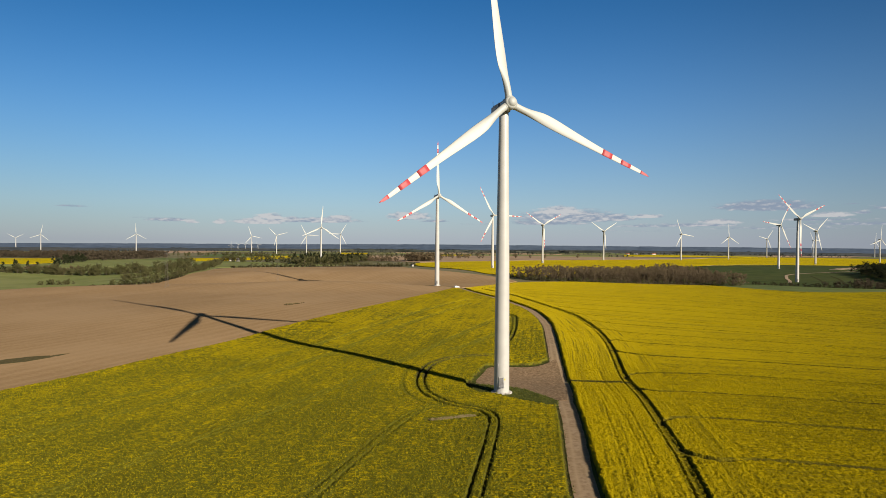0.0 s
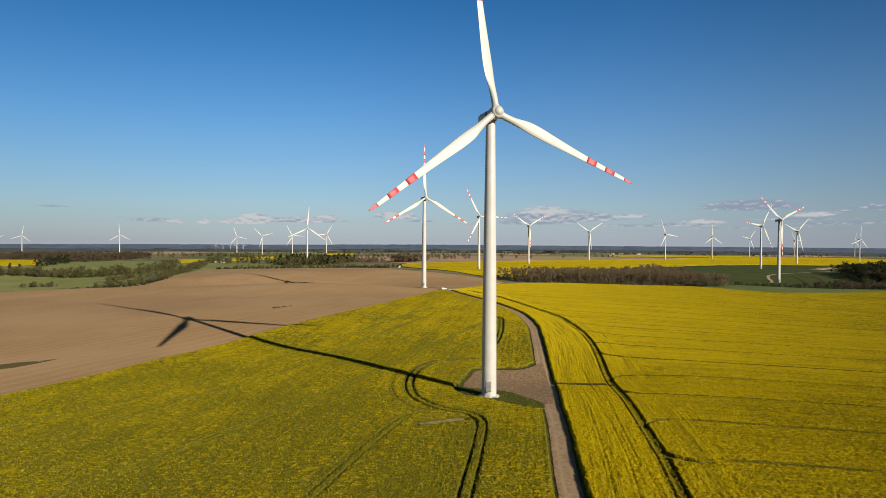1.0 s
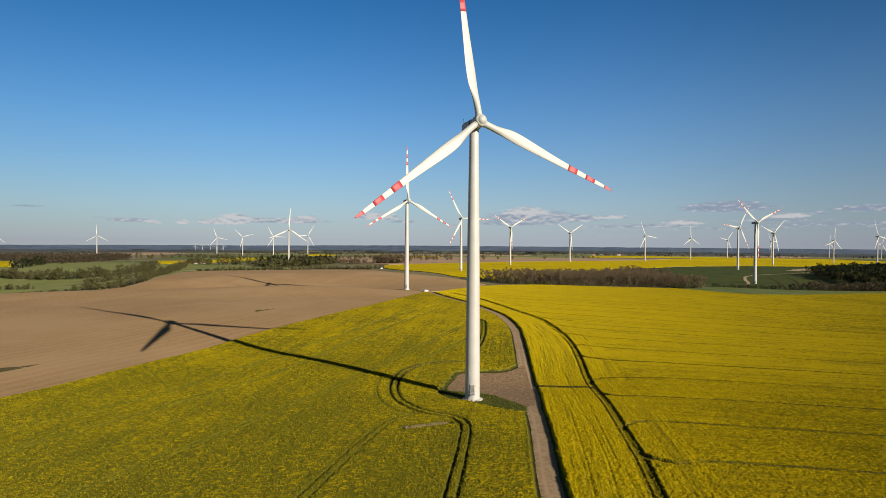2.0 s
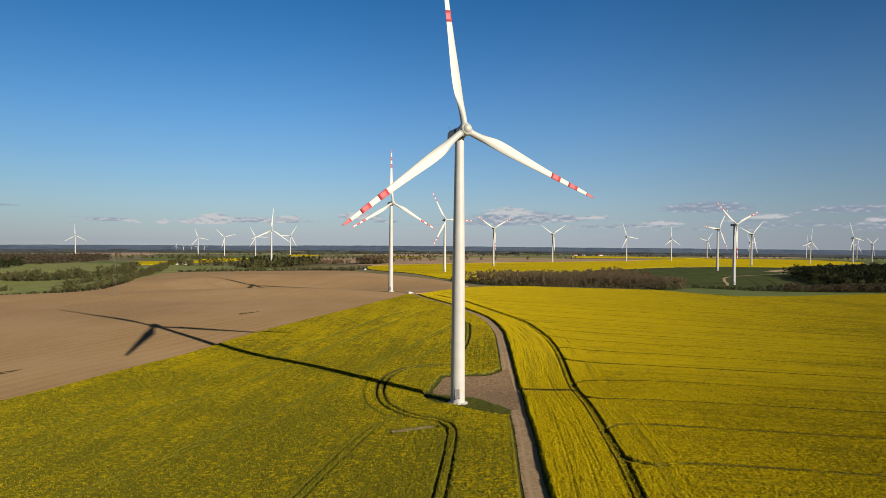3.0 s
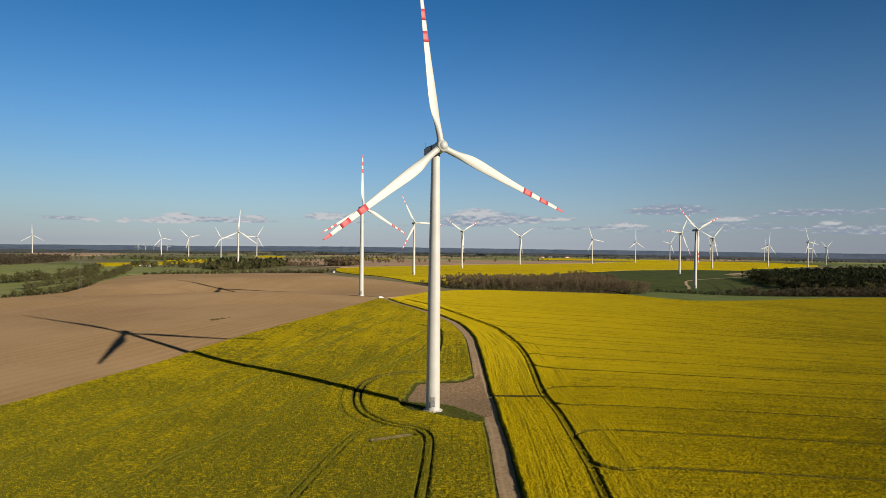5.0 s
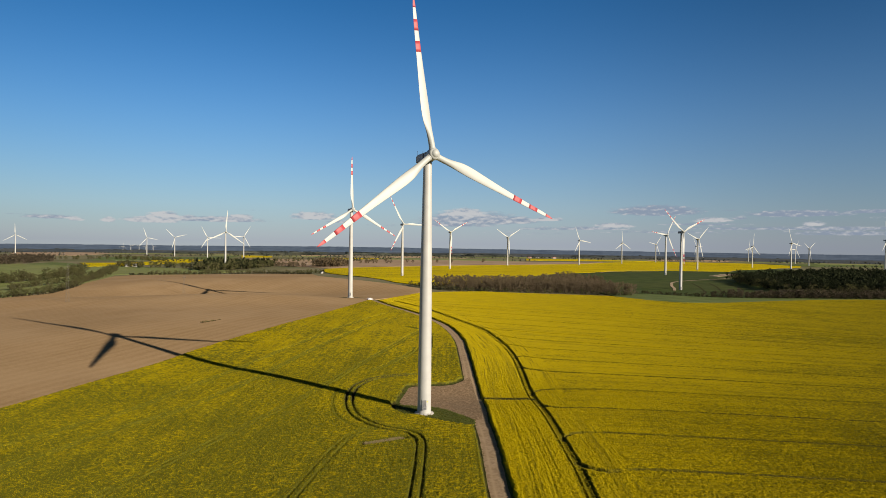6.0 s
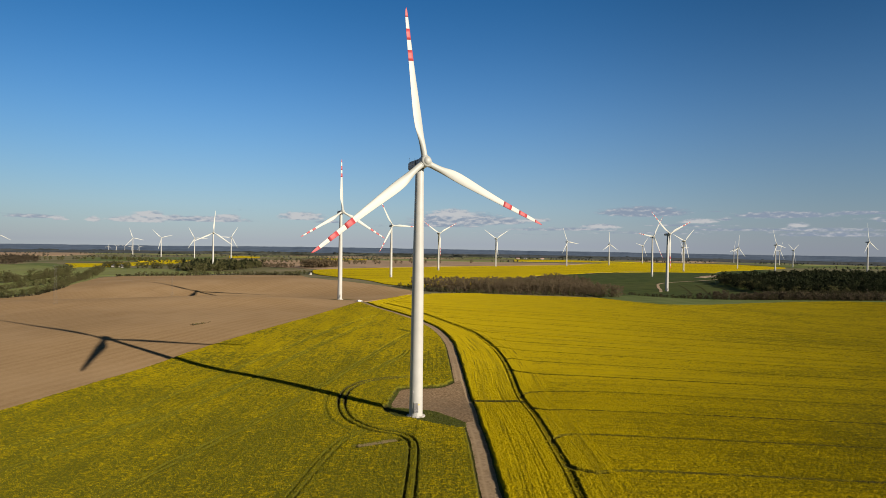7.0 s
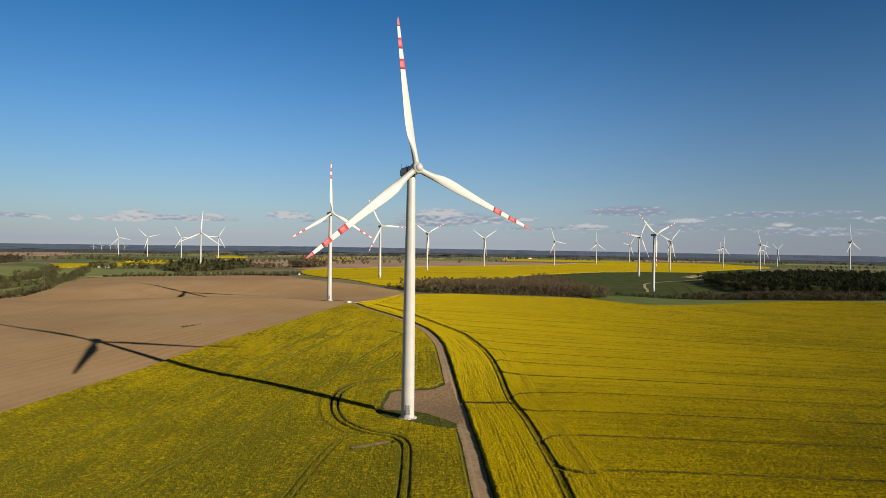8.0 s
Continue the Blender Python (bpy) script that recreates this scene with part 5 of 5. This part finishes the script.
HEDGE = "leafy hedge of round trees in a valley"
plant_many("pine_wood", OAK, along([(572, 718), (550, 664), (534, 590), (522, 515), (580, 478)], 12.0, 7.0, 0.6, 1.1, 66), [BARK, LEAF], "paler leafy trees among dark pines", "trees")
plant_many("hedge", HEDGE_BUSH + OAK[:1], along([(-650, 745), (-563, 741), (-498, 724), (-455, 735), (-428, 790), (-430, 880)], 2.3, 7.0, 0.6, 1.15, 55), [BARK, LEAF], HEDGE, "hedge")
plant_many("hedge", HEDGE_BUSH + OAK[:1], along([(-338, 610), (-346, 660), (-358, 725), (-370, 780), (-383, 837), (-410, 940), (-447, 1070)], 2.6, 8.0, 0.38, 0.85, 56), [BARK, LEAF], "row of trees along the ploughed field's edge", "hedge")
plant_many("hedge", HEDGE_BUSH, along([(-385, 545), (-371, 541), (-352, 548), (-338, 560), (-331, 577), (-328, 602)], 2.0, 4.5, 0.4, 0.9, 57), [BARK, LEAF], "low bushes at the edge of a meadow", "hedge")
plant_many("hedge", HEDGE_BUSH, along([(-505, 608), (-484, 606), (-462, 603)], 2.4, 3.0, 0.4, 0.85, 72), [BARK, LEAF], "clump of low bushes at the edge of a meadow", "bushes")
plant_many("hedge", HEDGE_BUSH, along([(-402, 610), (-388, 640), (-360, 682)], 3.0, 5.0, 0.6, 1.2, 70), [BARK, LEAF], "bushes between two meadows", "hedge")
plant_many("wood_edge", FAR_FIR, [(-640, 742, 0.85), (-627, 748, 1.0), (-634, 760, 0.8), (-611, 752, 0.95), (-604, 762, 0.85), (-586, 775, 0.85)], [BARK, PINE], "tall dark conifers before a yellow field", "trees")
plant_many("wood_edge", FAR_OAK, along([(-615, 752), (-590, 750), (-560, 757), (-545, 770)], 5.0, 7.0, 0.55, 0.95, 75), [BARK, TWIGS], "brown leafless trees before a yellow field", "trees")
plant_many("wood_edge", FAR_FIR + FAR_OAK[:1], along([(-655, 895), (-690, 1010), (-722, 1097)], 8.0, 12.0, 0.65, 1.1, 76), [BARK, PINE], "dark conifers at the corner of a wood", "trees")
GROVE = [(-310, 1080), (-262, 1020), (-222, 1130), (-178, 1270), (-205, 1400), (-330, 1420), (-345, 1250)]
plant_many("grove", FAR_FIR, scatter(GROVE, 22.0, 0.75, 1.1, 58), [BARK, PINE], "dark pines in a grove behind the ploughed hill", "trees")
plant_many("grove", FAR_OAK, scatter(GROVE, 14.0, 0.8, 1.15, 69), [BARK, LEAF], "brown and green trees in a grove behind the ploughed hill", "trees")
plant_many("grove", FAR_OAK, scatter([(-178, 1270), (-120, 1260), (-110, 1300), (-190, 1350)], 12.0, 0.45, 0.8, 71), [BARK, TWIGS], "low brown trees beside a grove", "trees")
plant_many("hedge", HEDGE_BUSH, along([(-320, 838), (-288, 828), (-250, 842), (-230, 880), (-165, 860), (-110, 842), (-60, 880)], 2.6, 5.0, 0.35, 0.75, 59), [BARK, LEAF], "row of low trees behind the ploughed hill", "hedge")
plant_many("hedge", OAK, along([(-490, 1210), (-433, 1165), (-394, 1182), (-318, 1148)], 9.0, 6.0, 0.8, 1.1, 64), [BARK, LEAF], "row of trees before a yellow strip", "hedge")
plant_many("hedge", FAR_OAK, scatter([(-98, 1240), (-31, 1256), (-12, 1320), (-88, 1330)], 9.0, 0.9, 1.4, 65), [BARK, TWIGS], "brown copse at a field corner", "trees")
plant_many("woodland", FAR_OAK, scatter([(-950, 1400), (-760, 1090), (-690, 1120), (-708, 1335), (-725, 1395), (-760, 1610), (-1100, 1700), (-1500, 1600)], 18.0, 0.85, 1.35, 60), [BARK, BARE], "brown spring woodland beyond the meadows", "trees")
plant_many("woodland", FAR_OAK, along([(-830, 1780), (-710, 1900), (-560, 1700), (-420, 1560), (-160, 1700), (-20, 1850), (60, 1760)], 9.0, 10.0, 0.6, 0.9, 61), [BARK, LEAF], "distant row of trees between fields", "trees")


def belt(name, points, half, tall, material, label):
    """A far wood along a line, as one uneven mass of crowns."""
    line = curve_of(points, 6.0)
    n = len(line)
    run = np.arange(n) * 6.0
    wide = half * (0.45 + 1.1 * wave(run, run * 0, 160.0, 14))[:, None]
    side = beside(line, 1.0) - line
    shares = np.array([-1.0, -0.97, -0.6, -0.2, 0.2, 0.6, 0.97, 1.0])
    grid = line[:, None, :] + side[:, None, :] * (wide * shares[None, :])[:, :, None]
    mx, my = grid[..., 0], grid[..., 1]
    up = (np.abs(shares) < 0.99)[None, :] * smooth(0.12, 0.45, wave(run, run * 0, 90.0, 15))[:, None]
    z = height(mx, my) - 1 + up * tall * (0.45 + 0.5 * wave(mx, my, 11.0, 9) + 0.45 * wave(mx, my, 70.0, 10))
    idx = np.arange(n * len(shares)).reshape(n, -1)
    f = np.stack([idx[:-1, :-1], idx[:-1, 1:], idx[1:, 1:], idx[1:, :-1]], -1).reshape(-1, 4)
    return tagged(new(name, mesh_of(name, np.stack([mx, my, z], -1).reshape(-1, 3), f, [material])), label, "trees", kind="stuff")


BELT = "distant belt of dark woodland between fields"
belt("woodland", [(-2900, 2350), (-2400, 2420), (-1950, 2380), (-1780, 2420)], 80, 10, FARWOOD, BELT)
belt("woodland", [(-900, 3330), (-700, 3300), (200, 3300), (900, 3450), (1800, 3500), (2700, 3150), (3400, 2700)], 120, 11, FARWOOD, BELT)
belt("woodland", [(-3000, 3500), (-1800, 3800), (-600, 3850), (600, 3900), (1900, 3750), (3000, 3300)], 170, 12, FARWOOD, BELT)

# far hedgerows and small copses between distant fields
FAR_BUSH = [grow(s, 9, 11, 60, 3.0, 0.03, limbs=5, thick=0.3) for s in (44, 45, 46)]


def clumps_along(points, gap, width, low, high, seed):
    """Places along a line, in uneven clumps with bare stretches between."""
    spots = along(points, gap, width, low, high, seed)
    return [q for k, q in enumerate(spots) if wave(np.array([k * gap]), np.array([seed * 31.0]), 55.0, seed)[0] > 0.42]


FAR_ROWS = [[(1480, 1500), (1750, 1350), (2100, 1300), (2500, 1450)], [(1560, 1560), (1800, 1420), (2150, 1390)], [(-900, 2300), (-500, 2640), (-100, 2560), (300, 2600), (700, 2800), (1000, 2850)], [(-1700, 2300), (-1300, 2380), (-1000, 2420)], [(-700, 2900), (0, 2900), (600, 3050), (1300, 3150)],
            [(900, 2820), (1300, 2600), (1700, 2560), (2100, 2500), (2700, 2300)], [(1250, 3000), (1800, 2900), (2400, 2700), (3000, 2450)], [(1500, 3250), (2200, 3050), (2900, 2800)],
            [(1700, 1900), (1950, 1850), (2300, 1800)], [(-200, 2130), (150, 2290), (450, 2250), (700, 2200)], [(-1800, 2950), (-1200, 3050), (-600, 3200)], [(-500, 3150), (300, 3200), (1100, 3350)]]
for n, points in enumerate(FAR_ROWS):
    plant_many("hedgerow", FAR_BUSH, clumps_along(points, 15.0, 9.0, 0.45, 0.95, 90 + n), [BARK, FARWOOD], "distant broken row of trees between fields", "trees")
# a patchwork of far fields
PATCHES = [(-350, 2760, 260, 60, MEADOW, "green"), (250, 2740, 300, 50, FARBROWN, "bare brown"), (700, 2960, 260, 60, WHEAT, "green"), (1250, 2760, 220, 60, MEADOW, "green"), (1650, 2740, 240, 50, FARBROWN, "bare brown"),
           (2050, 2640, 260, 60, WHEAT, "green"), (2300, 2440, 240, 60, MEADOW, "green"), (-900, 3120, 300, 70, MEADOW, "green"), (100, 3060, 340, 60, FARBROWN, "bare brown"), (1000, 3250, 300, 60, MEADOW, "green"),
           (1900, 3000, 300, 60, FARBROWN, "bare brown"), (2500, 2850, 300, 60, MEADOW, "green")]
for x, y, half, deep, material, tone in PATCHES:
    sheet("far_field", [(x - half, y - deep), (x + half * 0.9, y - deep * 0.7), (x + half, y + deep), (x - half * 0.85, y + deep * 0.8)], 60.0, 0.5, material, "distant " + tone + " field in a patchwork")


# ---- single trees, buildings, car, poles ----
def tree_thing(kind, m, materials, label, group):
    wv, wf, lv, lf = kind
    t = thing("tree", label, "tree", group, m)
    part("trunk", mesh_of("trunk", wv, wf, [materials[0]]), t)
    part("crown", mesh_of("crown", lv, lf, [materials[1]]), t)
    return t


lone = [tree_thing(k, pose(0, 0, -400), [BARK, TWIGS], "leafless spreading tree beside a distant field road", "trees along the field road") for k in OAK]
for n, (x, y, size) in enumerate([(16, 1533, 0.8), (30, 1538, 0.75), (36, 1540, 0.7), (50, 1546, 0.85), (59, 1550, 0.8), (88, 1562, 1.15), (100, 1568, 0.7), (154, 1668, 0.9), (171, 1677, 0.7), (202, 1694, 1.0),
                                  (250, 1722, 0.8), (300, 1760, 0.8), (420, 1850, 0.9)]):
    place = pose(x, y, level(x, y), 0, 0, 70 * n) @ Matrix.Scale(size, 4)
    if n < 3:
        lone[n].matrix_basis = place
    else:
        c = copy_thing(lone[n % 3], pose(x, y, level(x, y), 0, 0, 70 * n))
        c.matrix_basis = place


def house(m, long, deep, eaves, ridge, roof_material, label):
    h = thing("house", label, "house", "distant farm buildings", m)
    part("wall", block("wall", long, deep, eaves + 1, PLASTER, 0.04, centre=(0, 0, (eaves - 1) / 2)), h)
    bm = bmesh.new()
    half, over = deep / 2 + 0.5, long / 2 + 0.4
    pts = [bm.verts.new((sx * over, y, z)) for sx in (-1, 1) for y, z in ((-half, eaves - 0.1), (0, ridge), (half, eaves - 0.1), (half, eaves + 0.15), (0, ridge + 0.28), (-half, eaves + 0.15))]
    bm.faces.new(pts[:6][::-1])
    bm.faces.new(pts[6:])
    for k in range(6):
        bm.faces.new((pts[k], pts[(k + 1) % 6], pts[6 + (k + 1) % 6], pts[6 + k]))
    bmesh.ops.recalc_face_normals(bm, faces=bm.faces[:])
    me = bpy.data.meshes.new("roof")
    bm.to_mesh(me)
    bm.free()
    me.materials.append(roof_material)
    roof = part("roof", me, h)
    part("chimney", block("chimney", 0.7, 0.7, 1.6, TILE, 0.03), roof, "", pose(long * 0.2, 0, ridge + 0.6))
    pane = block("window", 1.1, 0.12, 1.3, GLASS, 0.02)
    for k in range(int(long // 3)):
        for sy in (-1, 1):
            part("window", pane, h, "", pose(-long / 2 + 1.8 + 3 * k, sy * deep / 2, eaves * 0.55))
    part("door", block("door", 1.0, 0.12, 2.1, BARK, 0.02), h, "", pose(long / 2 - 1.0, -deep / 2, 1.05))
    return h


for x, y, turn, long, roof_m, label in [
                                        (-1130, 1690, 10, 26, SLATE, "long pale barn with a grey roof beyond a rape strip"), (-1060, 1760, 0, 16, TILE, "pale farmhouse with a red roof beyond a rape strip"),
                                        (-905, 1720, 35, 13, TILE, "pale farmhouse with a red roof among bare trees"), (900, 2950, 10, 20, TILE, "distant pale village house with a red roof"),
                                        (960, 3010, -20, 16, SLATE, "distant pale village house with a grey roof"), (1060, 3040, 15, 22, TILE, "distant pale village house with a red roof"),
                                        (-470, 1215, 8, 9, SLATE, "small white shed beside a yellow strip"), (-455, 1212, 8, 7, SLATE, "small white shed beside a yellow strip")]:
    house(pose(x, y, level(x, y), 0, 0, turn), long, 8.0, 3.2, 6.4, roof_m, label)


def car(m):
    c = thing("car", "small white parked car at the end of the dirt road", "car", "", m)
    bm = bmesh.new()
    side = [(-2.1, 0.35), (-2.15, 0.75), (-2.0, 0.95), (-1.75, 1.45), (-0.2, 1.52), (0.75, 0.98), (1.9, 0.82), (2.15, 0.6), (2.1, 0.35)]
    left = [bm.verts.new((x, -0.86 * (0.88 if z > 1 else 1), z)) for x, z in side]
    right = [bm.verts.new((x, 0.86 * (0.88 if z > 1 else 1), z)) for x, z in side]
    bm.faces.new(left)
    bm.faces.new(right[::-1])
    for k in range(len(side)):
        n = (k + 1) % len(side)
        bm.faces.new((left[k], right[k], right[n], left[n]))
    bmesh.ops.recalc_face_normals(bm, faces=bm.faces[:])
    bmesh.ops.bevel(bm, geom=bm.edges[:], offset=0.06, segments=2, affect="EDGES")
    me = bpy.data.meshes.new("body")
    bm.to_mesh(me)
    bm.free()
    me.materials.append(CARWHITE)
    part("body", me, c)
    for sy in (-1, 1):
        part("side_window", block("side_window", 1.9, 0.04, 0.38, GLASS, 0.02), c, "dark glass", pose(-0.65, sy * 0.80, 1.2))
        for x in (-1.35, 1.35):
            w = part("wheel", lathe("wheel", [(0.3, -0.11), (0.33, -0.08), (0.33, 0.08), (0.3, 0.11)], 20, RUBBER), c, "black tyre", pose(x, sy * 0.8, 0.33, 90))
            part("rim", lathe("rim", [(0.2, -0.12), (0.2, 0.12)], 16, STEEL), w)
    part("windscreen", block("windscreen", 0.04, 1.35, 0.62, GLASS, 0.02), c, "dark glass", pose(0.32, 0, 1.26, 0, -60))
    return c


car(pose(-3.2, 345, level(-3.2, 345) + 0.12, 0, 0, 35) @ Matrix.Scale(1.15, 4))


def lattice_pole(m, tall, label):
    """A slim lattice mast with a crossarm for wires."""
    t = thing("power_pole", label, "power pole", "power line poles", m)
    foot, head = 1.1, 0.3
    for sx in (-1, 1):
        for sy in (-1, 1):
            v, f = tube((sx * foot, sy * foot, -0.5), (sx * head, sy * head, tall), 0.035, 0.022, 6)
            part("leg", mesh_of("leg", v, f, [POLE]), t)
    for k in range(9):
        z0, z1 = tall * k / 9, tall * (k + 1) / 9
        w0, w1 = foot + (head - foot) * k / 9, foot + (head - foot) * (k + 1) / 9
        for sy in (-1, 1):
            v, f = tube((-w0, sy * w0, z0), (w1, sy * w1, z1), 0.016, 0.016, 4)
            part("brace", mesh_of("brace", v, f, [POLE]), t)
            v, f = tube((sy * w0, w0, z0), (sy * w1, -w1, z1), 0.016, 0.016, 4)
            part("brace", mesh_of("brace", v, f, [POLE]), t)
    for z, w in ((tall - 0.3, 1.5), (tall - 2.4, 1.9)):
        part("crossarm", block("crossarm", 2 * w, 0.07, 0.08, POLE, 0.02), t, "", pose(0, 0, z))
        for sx in (-1, 1):
            part("insulator", lathe("insulator", [(0.05, -0.7), (0.12, -0.6), (0.12, -0.2), (0.05, 0)], 8, DARK), t, "", pose(sx * (w - 0.15), 0, z))
    return t


lattice_pole(pose(-229, 326, level(-229, 326), 0, 0, 40), 29, "slim grey lattice power pole on the ploughed field")
lattice_pole(pose(-192, 518, level(-192, 518), 0, 0, 40), 20, "slim grey lattice power pole on the ploughed field")
house(pose(-62, 866, level(-62, 866), 0, 0, 20) @ Matrix.Scale(0.5, 4), 8, 8.0, 3.2, 5.6, SLATE, "small white shed among low bushes")
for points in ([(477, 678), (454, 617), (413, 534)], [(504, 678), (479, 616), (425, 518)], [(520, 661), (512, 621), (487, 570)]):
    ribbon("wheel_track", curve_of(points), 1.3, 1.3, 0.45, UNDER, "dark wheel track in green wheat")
tussocks([(-105.5, 193.5), (-103.5, 197), (-100.5, 198), (-101.5, 194.5), (-103.5, 192)], 90, 85, "small patch of dark weeds on bare soil", "weedy_patch", WEED_TUFT, 0.5, 0.3, "weeds")
tussocks([(-101.5, 198), (-99.5, 203), (-96.5, 206), (-97, 202), (-99, 197.5)], 70, 86, "small patch of dark weeds on bare soil", "weedy_patch", WEED_TUFT, 0.45, 0.3, "weeds")
sheet("weedy_patch", [(-172, 26), (-163, 31), (-157, 37), (-153, 40.6), (-150.7, 44.5), (-148.2, 49.5), (-146.5, 55), (-149.5, 52.2), (-153.1, 50), (-157, 47.8), (-161, 44), (-167, 36)], 1.5, 0.14, WEEDS, "long streak of dark weeds on bare soil", "weeds", rough=0.15)
sheet("weedy_patch", [(-30, 366), (-24, 362), (-10, 366), (-4, 372), (-12, 378), (-26, 377)], 2.0, 0.14, WEEDS, "dark weedy ground round a distant turbine foot", "weeds", rough=0.15)
ribbon("farm_track", np.array([(391, 571), (412, 610), (432, 654), (469, 705), (588, 782), (730, 915)]), 1.9, 1.9, 0.6, SAND, "pale sandy track leading to a distant turbine")
ribbon("farm_track", np.array([(468, 996), (519, 1060), (598, 1121), (736, 1229), (789, 1272)]), 2.0, 2.0, 1.2, SAND, "bare strip between wheat and rape")
ribbon("farm_track", np.array([(-3, 340), (-1, 356), (-10, 362)]), 2.4, 2.4, 0.14, DIRT, "end of the dirt road at a distant turbine")
